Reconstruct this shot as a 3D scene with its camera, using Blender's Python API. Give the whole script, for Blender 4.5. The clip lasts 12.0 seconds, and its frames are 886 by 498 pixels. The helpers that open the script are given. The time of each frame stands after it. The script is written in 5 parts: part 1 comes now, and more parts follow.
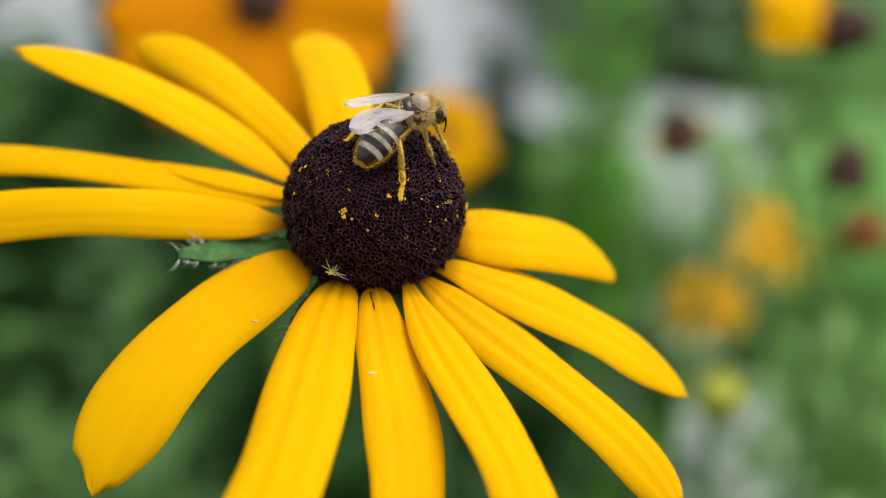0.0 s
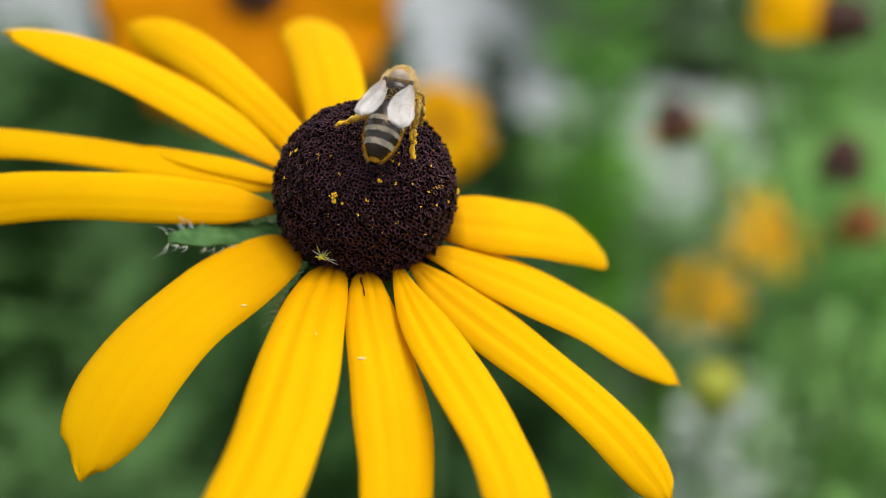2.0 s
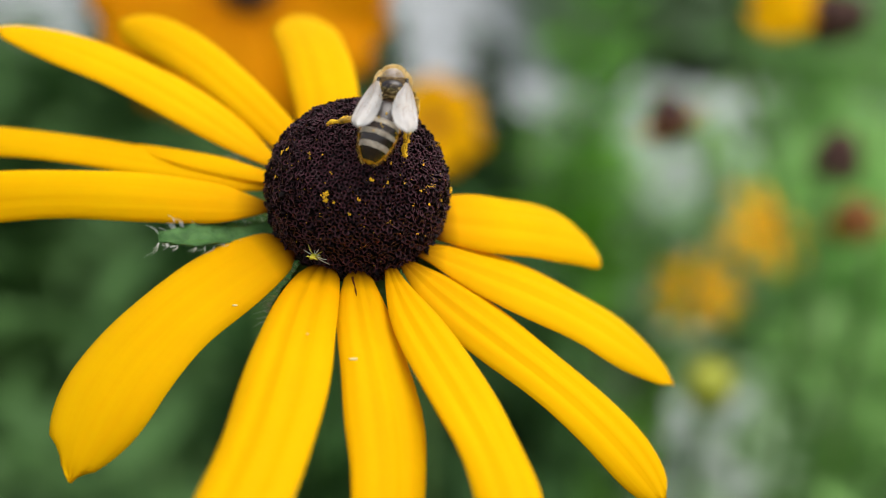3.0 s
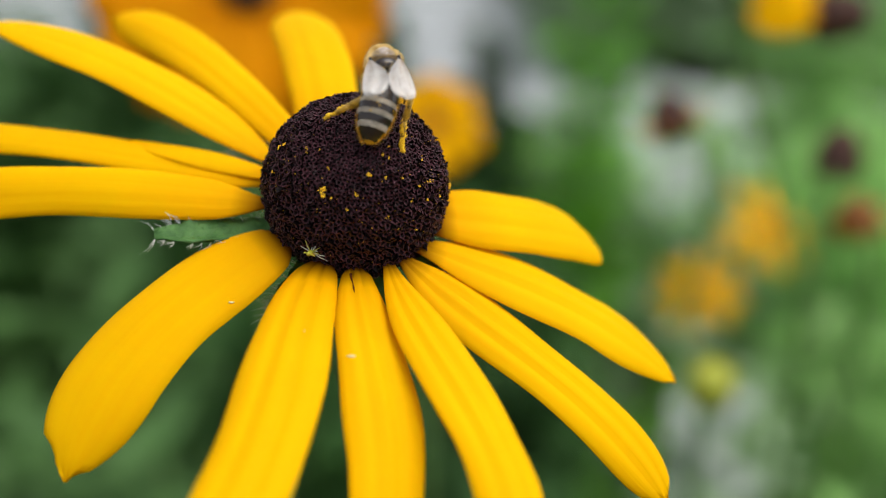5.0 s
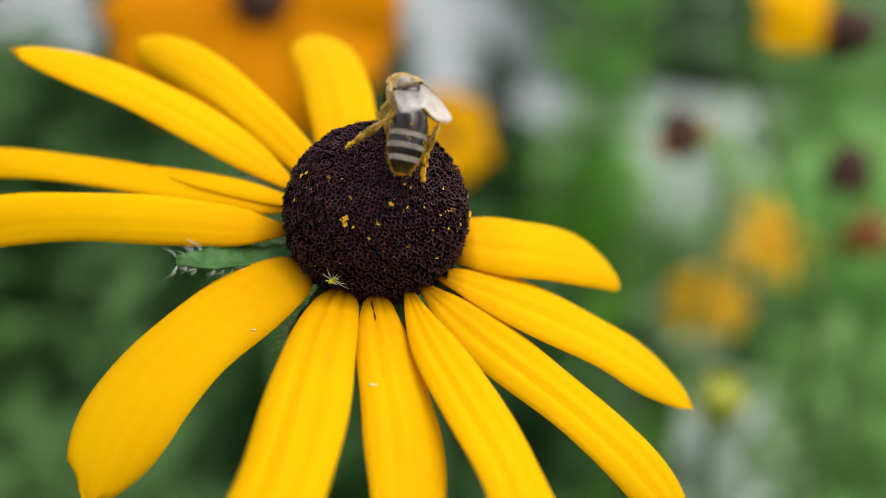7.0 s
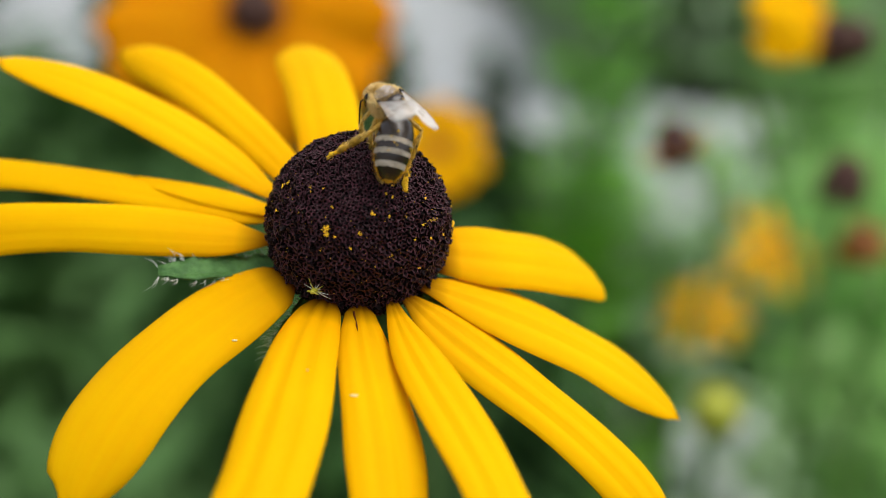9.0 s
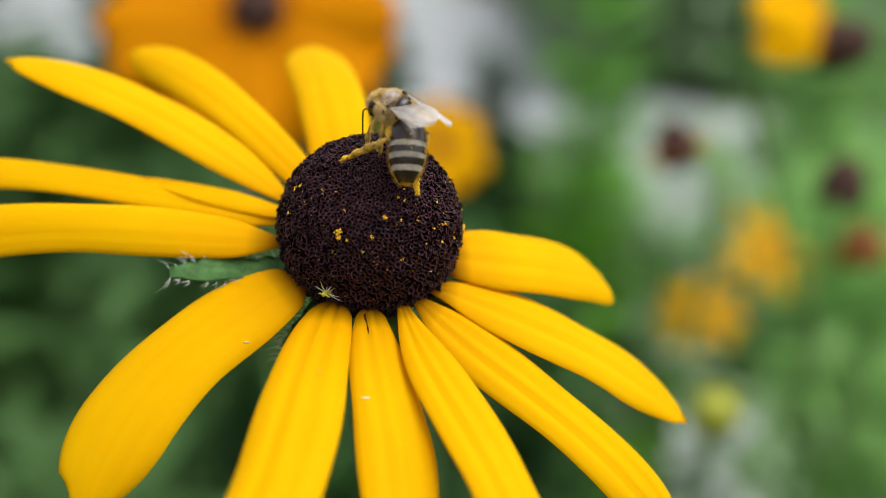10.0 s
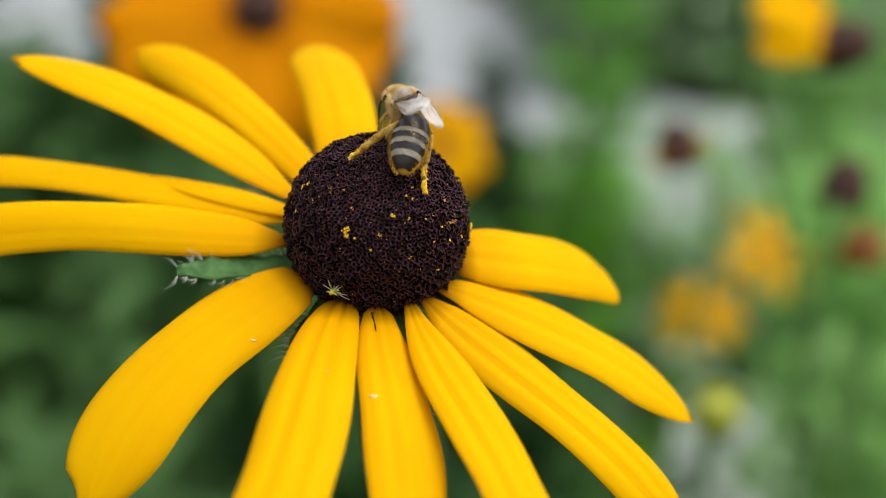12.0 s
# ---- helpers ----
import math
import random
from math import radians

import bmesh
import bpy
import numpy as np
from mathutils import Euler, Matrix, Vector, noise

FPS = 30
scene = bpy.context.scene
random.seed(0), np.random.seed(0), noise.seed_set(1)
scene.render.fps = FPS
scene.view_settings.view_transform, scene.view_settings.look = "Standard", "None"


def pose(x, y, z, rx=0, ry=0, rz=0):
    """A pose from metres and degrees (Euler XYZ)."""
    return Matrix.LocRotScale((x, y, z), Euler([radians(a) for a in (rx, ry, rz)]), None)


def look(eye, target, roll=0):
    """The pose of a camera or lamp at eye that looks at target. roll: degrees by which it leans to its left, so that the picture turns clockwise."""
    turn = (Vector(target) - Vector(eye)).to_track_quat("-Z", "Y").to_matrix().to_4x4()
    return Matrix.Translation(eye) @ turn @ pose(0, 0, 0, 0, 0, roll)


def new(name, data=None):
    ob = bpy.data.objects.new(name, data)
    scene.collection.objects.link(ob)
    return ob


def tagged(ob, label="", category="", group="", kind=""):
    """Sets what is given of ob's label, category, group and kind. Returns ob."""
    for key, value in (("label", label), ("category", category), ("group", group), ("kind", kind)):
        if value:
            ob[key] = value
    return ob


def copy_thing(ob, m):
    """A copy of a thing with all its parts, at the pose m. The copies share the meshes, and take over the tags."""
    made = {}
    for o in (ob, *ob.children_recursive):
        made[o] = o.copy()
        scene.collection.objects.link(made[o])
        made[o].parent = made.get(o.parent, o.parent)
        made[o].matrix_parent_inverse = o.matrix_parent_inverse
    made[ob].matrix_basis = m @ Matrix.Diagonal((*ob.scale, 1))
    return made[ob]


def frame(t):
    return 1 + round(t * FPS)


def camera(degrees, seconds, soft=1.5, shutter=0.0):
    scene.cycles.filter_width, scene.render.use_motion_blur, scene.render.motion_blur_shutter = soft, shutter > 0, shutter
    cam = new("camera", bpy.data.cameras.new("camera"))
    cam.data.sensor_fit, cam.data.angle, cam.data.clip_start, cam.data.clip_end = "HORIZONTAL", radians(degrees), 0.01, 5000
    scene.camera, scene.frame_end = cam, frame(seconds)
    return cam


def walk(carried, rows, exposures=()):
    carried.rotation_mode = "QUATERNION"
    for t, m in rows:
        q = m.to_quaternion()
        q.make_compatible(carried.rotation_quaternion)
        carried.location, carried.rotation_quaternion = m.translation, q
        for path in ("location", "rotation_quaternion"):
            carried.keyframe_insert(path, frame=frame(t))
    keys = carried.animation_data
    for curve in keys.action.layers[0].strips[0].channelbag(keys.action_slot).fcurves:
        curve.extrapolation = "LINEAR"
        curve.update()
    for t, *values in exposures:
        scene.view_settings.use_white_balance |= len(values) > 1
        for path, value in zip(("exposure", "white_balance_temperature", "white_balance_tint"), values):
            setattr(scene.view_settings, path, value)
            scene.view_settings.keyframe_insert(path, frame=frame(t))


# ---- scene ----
cam = camera(40, 12.0, soft=0.95)
cam.data.dof.use_dof = True
cam.data.dof.focus_distance = 0.1242
cam.data.dof.aperture_fstop = 9.8

EYE = Vector((0.00775, -0.12749, 0.64334))
VIEW = look(EYE, EYE + Vector((0, math.cos(radians(20)), -math.sin(radians(20)))))
walk(cam, [
    (0.0, VIEW @ pose(0.00000, 0.00000, 0.00000, 0.00, 0.00, 0.00)),
    (0.5, VIEW @ pose(0.00029, -0.00052, -0.00041, -0.08, 0.00, 0.05)),
    (1.0, VIEW @ pose(0.00049, -0.00102, -0.00051, -0.10, -0.04, 0.05)),
    (1.5, VIEW @ pose(0.00060, -0.00103, -0.00055, -0.23, -0.07, 0.15)),
    (2.0, VIEW @ pose(0.00064, -0.00073, -0.00074, -0.35, -0.14, 0.32)),
    (2.5, VIEW @ pose(0.00069, -0.00030, -0.00106, -0.52, -0.28, 0.38)),
    (3.0, VIEW @ pose(0.00089, -0.00025, -0.00167, -0.60, -0.38, 0.32)),
    (5.0, VIEW @ pose(0.00115, -0.00078, -0.00308, -0.55, -0.32, 0.19)),
    (5.5, VIEW @ pose(0.00011, 0.00016, -0.00264, -0.64, -0.32, 0.32)),
    (6.0, VIEW @ pose(-0.00054, 0.00081, -0.00241, -0.56, -0.24, 0.50)),
    (6.5, VIEW @ pose(-0.00074, 0.00132, -0.00209, -0.44, -0.17, 0.39)),
    (7.0, VIEW @ pose(-0.00044, 0.00131, -0.00235, -0.18, -0.07, 0.41)),
    (9.0, VIEW @ pose(0.00135, 0.00109, -0.00289, 0.39, -0.07, 0.31)),
    (9.5, VIEW @ pose(0.00060, 0.00157, -0.00266, 0.30, -0.19, 0.57)),
    (10.0, VIEW @ pose(-0.00026, 0.00175, -0.00228, 0.24, -0.29, 0.70)),
    (10.5, VIEW @ pose(-0.00095, 0.00176, -0.00236, 0.22, -0.36, 0.73)),
    (11.0, VIEW @ pose(-0.00109, 0.00158, -0.00213, 0.27, -0.33, 0.66)),
    (11.5, VIEW @ pose(-0.00122, 0.00181, -0.00227, 0.22, -0.37, 0.86)),
    (12.0, VIEW @ pose(-0.00113, 0.00147, -0.00227, 0.29, -0.34, 0.80)),
])

# ---------------------------------------------------------------- world and light
scene.view_settings.exposure = 0.5
world = bpy.data.worlds.new("overcast_sky")
scene.world = world
world.use_nodes = True
wn = world.node_tree.nodes
sky = wn.new("ShaderNodeTexSky")
sky.sky_type = "NISHITA"
sky.sun_disc = False
sky.sun_elevation = radians(70)
sky.sun_rotation = radians(100)
sky.air_density = 1.0
sky.dust_density = 3.0
wn["Background"].inputs["Strength"].default_value = 0.15
veil = wn.new("ShaderNodeHueSaturation")
veil.inputs["Saturation"].default_value = 0.3
world.node_tree.links.new(sky.outputs["Color"], veil.inputs["Color"])
world.node_tree.links.new(veil.outputs["Color"], wn["Background"].inputs["Color"])

sun_data = bpy.data.lights.new("sun", "SUN")
sun_data.energy = 1.5
sun_data.angle = radians(60)
sun_data.color = (1.0, 0.96, 0.9)
sun = new("sun", sun_data)
sun.matrix_world = look((1.0, -0.2, 3.4), (0, 0, 0.6))


# ---------------------------------------------------------------- materials
def nodes_of(name):
    m = bpy.data.materials.new(name)
    m.use_nodes = True
    return m, m.node_tree.nodes, m.node_tree.links, m.node_tree.nodes["Principled BSDF"]


def ramp(n, l, src, stops):
    r = n.new("ShaderNodeValToRGB")
    while len(r.color_ramp.elements) < len(stops):
        r.color_ramp.elements.new(0.5)
    for e, (p, c) in zip(r.color_ramp.elements, stops):
        e.position, e.color = p, (*c, 1)
    l.new(src, r.inputs["Fac"])
    return r.outputs["Color"]


def noise_of(n, l, scale, detail=3, coord="Object", stretch=None, rough=0.55):
    tc = n.new("ShaderNodeTexCoord")
    t = n.new("ShaderNodeTexNoise")
    t.inputs["Scale"].default_value, t.inputs["Detail"].default_value = scale, detail
    t.inputs["Roughness"].default_value = rough
    src = tc.outputs[coord]
    if stretch:
        mp = n.new("ShaderNodeMapping")
        mp.inputs["Scale"].default_value = stretch
        l.new(src, mp.inputs["Vector"])
        src = mp.outputs["Vector"]
    l.new(src, t.inputs["Vector"])
    return t.outputs["Fac"]


def mix(n, l, fac, a, b, mode="MIX"):
    m = n.new("ShaderNodeMix")
    m.data_type, m.blend_type = "RGBA", mode
    for sock, v in ((m.inputs[0], fac), (m.inputs[6], a), (m.inputs[7], b)):
        if isinstance(v, (int, float)):
            sock.default_value = v
        elif isinstance(v, tuple):
            sock.default_value = (*v, 1)
        else:
            l.new(v, sock)
    return m.outputs[2]


def bump(n, l, p, height, strength, distance):
    b = n.new("ShaderNodeBump")
    b.inputs["Strength"].default_value, b.inputs["Distance"].default_value = strength, distance
    l.new(height, b.inputs["Height"])
    l.new(b.outputs["Normal"], p.inputs["Normal"])


def petal_material(name, tint, base_tint):
    m, n, l, p = nodes_of(name)
    uv = n.new("ShaderNodeTexCoord").outputs["UV"]
    sep = n.new("ShaderNodeSeparateXYZ")
    l.new(uv, sep.inputs[0])
    veins = noise_of(n, l, 1.0, 4, "UV", (9, 0.8, 1))
    blotch = noise_of(n, l, 90, 3)
    body = mix(n, l, ramp(n, l, veins, [(0.3, (0, 0, 0)), (0.75, (1, 1, 1))]), tint, tuple(c * f for c, f in zip(tint, (0.97, 0.88, 1.0))))
    body = mix(n, l, ramp(n, l, blotch, [(0.35, (0, 0, 0)), (0.75, (0.5, 0.5, 0.5))]), body, tuple(c * f for c, f in zip(tint, (1.0, 1.08, 1.0))))
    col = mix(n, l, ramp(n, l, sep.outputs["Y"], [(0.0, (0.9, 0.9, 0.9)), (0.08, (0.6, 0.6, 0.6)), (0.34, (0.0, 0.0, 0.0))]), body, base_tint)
    # brown root pigment, with the shade beside the cone put into the colour
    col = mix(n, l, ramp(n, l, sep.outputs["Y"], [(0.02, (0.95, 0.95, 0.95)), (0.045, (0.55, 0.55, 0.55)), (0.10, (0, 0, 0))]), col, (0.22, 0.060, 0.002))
    l.new(col, p.inputs["Base Color"])
    p.inputs["Roughness"].default_value = 0.65
    p.inputs["Specular IOR Level"].default_value = 0.03
    bump(n, l, p, veins, 0.35, 0.0003)
    tr = n.new("ShaderNodeBsdfTranslucent")
    l.new(col, tr.inputs["Color"])
    ms = n.new("ShaderNodeMixShader")
    ms.inputs[0].default_value = 0.35
    l.new(p.outputs[0], ms.inputs[1])
    l.new(tr.outputs[0], ms.inputs[2])
    l.new(ms.outputs[0], n["Material Output"].inputs["Surface"])
    return m


def plain(name, a, b, scale, rough, bump_strength=0.3, bump_distance=0.0003, coord="Object", spec=0.4, translucent=0.0, vary=0.0):
    """Two tones in a noise pattern with fine relief."""
    m, n, l, p = nodes_of(name)
    f = noise_of(n, l, scale, 5, coord)
    col = mix(n, l, ramp(n, l, f, [(0.3, (0, 0, 0)), (0.7, (1, 1, 1))]), a, b)
    if vary:
        info = n.new("ShaderNodeObjectInfo")
        hs = n.new("ShaderNodeHueSaturation")
        mr = n.new("ShaderNodeMapRange")
        mr.inputs["To Min"].default_value, mr.inputs["To Max"].default_value = 1 - vary, 1 + vary
        l.new(info.outputs["Random"], mr.inputs["Value"])
        l.new(mr.outputs[0], hs.inputs["Value"])
        l.new(col, hs.inputs["Color"])
        col = hs.outputs["Color"]
    l.new(col, p.inputs["Base Color"])
    p.inputs["Roughness"].default_value = rough
    p.inputs["Specular IOR Level"].default_value = spec
    if bump_strength:
        bump(n, l, p, noise_of(n, l, scale * 5, 4, coord), bump_strength, bump_distance)
    if translucent:
        tr = n.new("ShaderNodeBsdfTranslucent")
        l.new(col, tr.inputs["Color"])
        ms = n.new("ShaderNodeMixShader")
        ms.inputs[0].default_value = translucent
        l.new(p.outputs[0], ms.inputs[1])
        l.new(tr.outputs[0], ms.inputs[2])
        l.new(ms.outputs[0], n["Material Output"].inputs["Surface"])
    return m


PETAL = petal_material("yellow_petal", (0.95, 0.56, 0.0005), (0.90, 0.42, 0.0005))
# orange of withered stubs; on the big rear flower it paints in shade
PETAL_OLD_SHADED = petal_material("orange_shaded_petal", (0.74, 0.29, 0.001), (0.60, 0.18, 0.001))
# petal yellow toned down: partial shade painted into its colour
PETAL_HALF_SHADED = petal_material("half_shaded_petal", (0.80, 0.43, 0.001), (0.65, 0.25, 0.001))
# purple-brown florets: recess shade painted into the tubes, caught light into the rims
FLORET_SHADED = plain("dark_shaded_floret", (0.003, 0.0012, 0.0015), (0.009, 0.0035, 0.004), 1300, 0.55, 0.4, 0.00006, spec=0.15, vary=0.4)
FLORET_LIT_RIM = plain("lit_floret_rim", (0.007, 0.0024, 0.0034), (0.078, 0.025, 0.034), 1500, 0.36, 0.4, 0.00006, spec=0.15, vary=0.35)
# near black, which paints deep shade into the gaps between florets
CORE = plain("cone_core", (0.003, 0.0015, 0.0015), (0.006, 0.003, 0.003), 600, 0.8)
POLLEN = plain("pollen", (0.80, 0.42, 0.004), (0.9, 0.58, 0.02), 2500, 0.8, 0.6, 0.00008)
SEPAL = plain("sepal_green", (0.018, 0.085, 0.008), (0.10, 0.24, 0.055), 420, 0.5, 0.9, 0.0004, translucent=0.15)
HAIR = plain("pale_plant_hair", (0.62, 0.66, 0.58), (0.5, 0.55, 0.45), 300, 0.5, 0)
STEM = plain("stem_green", (0.09, 0.18, 0.05), (0.14, 0.25, 0.08), 160, 0.6, 0.4, 0.0003)
STEM_LIGHT = plain("pale_stem", (0.13, 0.25, 0.06), (0.20, 0.34, 0.10), 90, 0.6, 0.3, 0.0004)
LEAF = plain("leaf_green", (0.052, 0.128, 0.030), (0.112, 0.225, 0.070), 26, 0.6, 0.4, 0.0012, spec=0.15, translucent=0.25, vary=0.25)
# darker copy of the leaf green: shade under the flower painted into the leaves
LEAF_SHADED = plain("shaded_green_leaf", (0.016, 0.050, 0.010), (0.038, 0.100, 0.022), 26, 0.6, 0.4, 0.0012, spec=0.12, translucent=0.2, vary=0.25)
LEAF_COVER = plain("ground_cover_leaf", (0.03, 0.085, 0.016), (0.09, 0.19, 0.05), 8, 0.6, 0.4, 0.0012, spec=0.15, translucent=0.25)
LEAF_BRIGHT = plain("bright_green_leaf", (0.11, 0.37, 0.02), (0.26, 0.57, 0.07), 26, 0.5, 0.4, 0.0012, spec=0.25, translucent=0.45, vary=0.25)
LEAF_GREY = plain("grey_green_leaf", (0.27, 0.42, 0.21), (0.44, 0.57, 0.36), 30, 0.55, 0.4, 0.001, translucent=0.4, vary=0.2)
LEAF_PALE = plain("pale_green_leaf", (0.18, 0.43, 0.08), (0.36, 0.60, 0.19), 26, 0.5, 0.4, 0.0012, spec=0.4, translucent=0.45, vary=0.25)
LEAF_SILVER = plain("silver_leaf", (0.36, 0.41, 0.37), (0.58, 0.62, 0.57), 30, 0.6, 0.4, 0.001, translucent=0.15, vary=0.15)
HEDGE = plain("hedge_leaf", (0.045, 0.11, 0.032), (0.13, 0.23, 0.085), 5, 0.5, 0.3, 0.003, translucent=0.2)
BROWN = plain("spent_cone", (0.035, 0.013, 0.010), (0.11, 0.042, 0.022), 300, 0.6, 0.5, 0.0004)
RUST = plain("rusty_cone", (0.16, 0.055, 0.012), (0.36, 0.15, 0.03), 300, 0.65, 0.5, 0.0004)
BUD = plain("bud_green", (0.29, 0.33, 0.03), (0.46, 0.45, 0.05), 200, 0.55, 0.3, 0.0003)
SOIL = plain("soil", (0.030, 0.028, 0.018), (0.07, 0.065, 0.04), 9, 0.95, 0.8, 0.02)
GRAVEL = plain("pale_gravel", (0.40, 0.425, 0.435), (0.68, 0.72, 0.735), 70, 0.9, 0.9, 0.01)


# ---------------------------------------------------------------- mesh helpers
def part(name, bm, material, parent=None, label="", smooth=True):
    me = bpy.data.meshes.new(name)
    bmesh.ops.recalc_face_normals(bm, faces=bm.faces)
    bm.to_mesh(me)
    bm.free()
    for mat in material if isinstance(material, (list, tuple)) else [material]:
        me.materials.append(mat)
    if smooth:
        me.polygons.foreach_set("use_smooth", [True] * len(me.polygons))
    ob = new(name, me)
    ob.parent = parent
    return tagged(ob, label)


def raw(name, verts, faces, material, parent=None, smooth=True):
    me = bpy.data.meshes.new(name)
    me.from_pydata([tuple(v) for v in verts], [], faces)
    me.materials.append(material)
    if smooth:
        me.polygons.foreach_set("use_smooth", [True] * len(me.polygons))
    ob = new(name, me)
    ob.parent = parent
    return ob


def empty(name, m):
    ob = new(name)
    ob.empty_display_size = 0.005
    ob.matrix_world = m
    return ob


def tube(bm, points, radii, sides=8):
    """A tapered round bar through points, closed at both ends."""
    points = [Vector(p) for p in points]
    rings = []
    ref = Vector((0.13, 0.31, 0.94))
    for i, p in enumerate(points):
        d = (points[min(i + 1, len(points) - 1)] - points[max(i - 1, 0)]).normalized()
        if abs(d.dot(ref)) > 0.95:
            ref = Vector((0.94, 0.2, 0.1))
        a = d.cross(ref).normalized()
        b = d.cross(a)
        rings.append([bm.verts.new(p + (a * math.cos(k * math.tau / sides) + b * math.sin(k * math.tau / sides)) * radii[i]) for k in range(sides)])
    for r, q in zip(rings, rings[1:]):
        for k in range(sides):
            bm.faces.new((r[k], r[(k + 1) % sides], q[(k + 1) % sides], q[k]))
    bm.faces.new(rings[0][::-1])
    bm.faces.new(rings[-1])


def ball(bm, centre, radii, u=14, v=9, turn=None):
    m = Matrix.Translation(centre) @ (turn or Matrix()) @ Matrix.Diagonal((*radii, 1))
    return bmesh.ops.create_uvsphere(bm, u_segments=u, v_segments=v, radius=1, matrix=m)["verts"]


def lump(bm, centre, r, rnd):
    m = Matrix.Translation(centre) @ Matrix.Diagonal((r * rnd.uniform(.7, 1.3), r * rnd.uniform(.7, 1.3), r * rnd.uniform(.7, 1.2), 1))
    for w in bmesh.ops.create_icosphere(bm, subdivisions=1, radius=1, matrix=m)["verts"]:
        w.co += Vector((rnd.uniform(-1, 1), rnd.uniform(-1, 1), rnd.uniform(-1, 1))) * r * 0.22


# ---------------------------------------------------------------- setting
bm = bmesh.new()
bmesh.ops.create_grid(bm, x_segments=60, y_segments=60, size=60)
for v in bm.verts:
    v.co.z = 0.01 * noise.noise(v.co * 0.7)
tagged(part("ground", bm, SOIL), "dark bare garden soil under the plants", "ground", kind="structure")

def path_edge(x):
    """The side of the path that meets the flower bed, with a bay that runs into the bed."""
    return 2.12 + 0.08 * math.sin(x * 0.8) - 0.72 * math.exp(-((x - 0.42) / 0.19) ** 2)


bm = bmesh.new()
bmesh.ops.create_grid(bm, x_segments=360, y_segments=24, size=1)
for v in bm.verts:
    x = v.co.x * 9
    near = path_edge(x)
    far = 3.60 - 1.12 * math.tanh((x - 0.32) * 6)
    v.co = Vector((x, near + (far - near) * (v.co.y + 1) / 2, 0.03 + 0.006 * noise.noise(v.co * 9)))
g = bmesh.ops.extrude_face_region(bm, geom=bm.faces[:])
for v in g["geom"]:
    if isinstance(v, bmesh.types.BMVert):
        v.co.z -= 0.06
tagged(part("gravel_path", bm, GRAVEL), "pale grey gravel garden path behind the flower bed", "path", kind="structure")


# ---------------------------------------------------------------- flowers
def width_at(s, blunt, full, root, shoulder):
    """Relative petal width along its length: claw of relative width root up to the shoulder, broad middle, rounded or pointed tip."""
    grow = np.interp([max(0, s - 0.07), max(0, s - 0.035), s, min(1, s + 0.035), min(1, s + 0.07)], [0, 0.06, 0.14, 0.25, 0.4, 0.55, 0.7, 1.0], [0.24, 0.46, 0.66, 0.80, 0.90, 0.98, 1.0, 0.94]).mean()
    grow = grow ** (1 - full)
    x = min(1, s / shoulder)
    grow *= root + (1 - root) * x * (2 - x)
    s0 = 0.62 + 0.2 * blunt
    if s > s0:
        grow *= max(0.0, 1 - ((s - s0) / (1 - s0)) ** (1.7 + 0.8 * blunt)) ** (0.85 - 0.35 * blunt)
    return grow


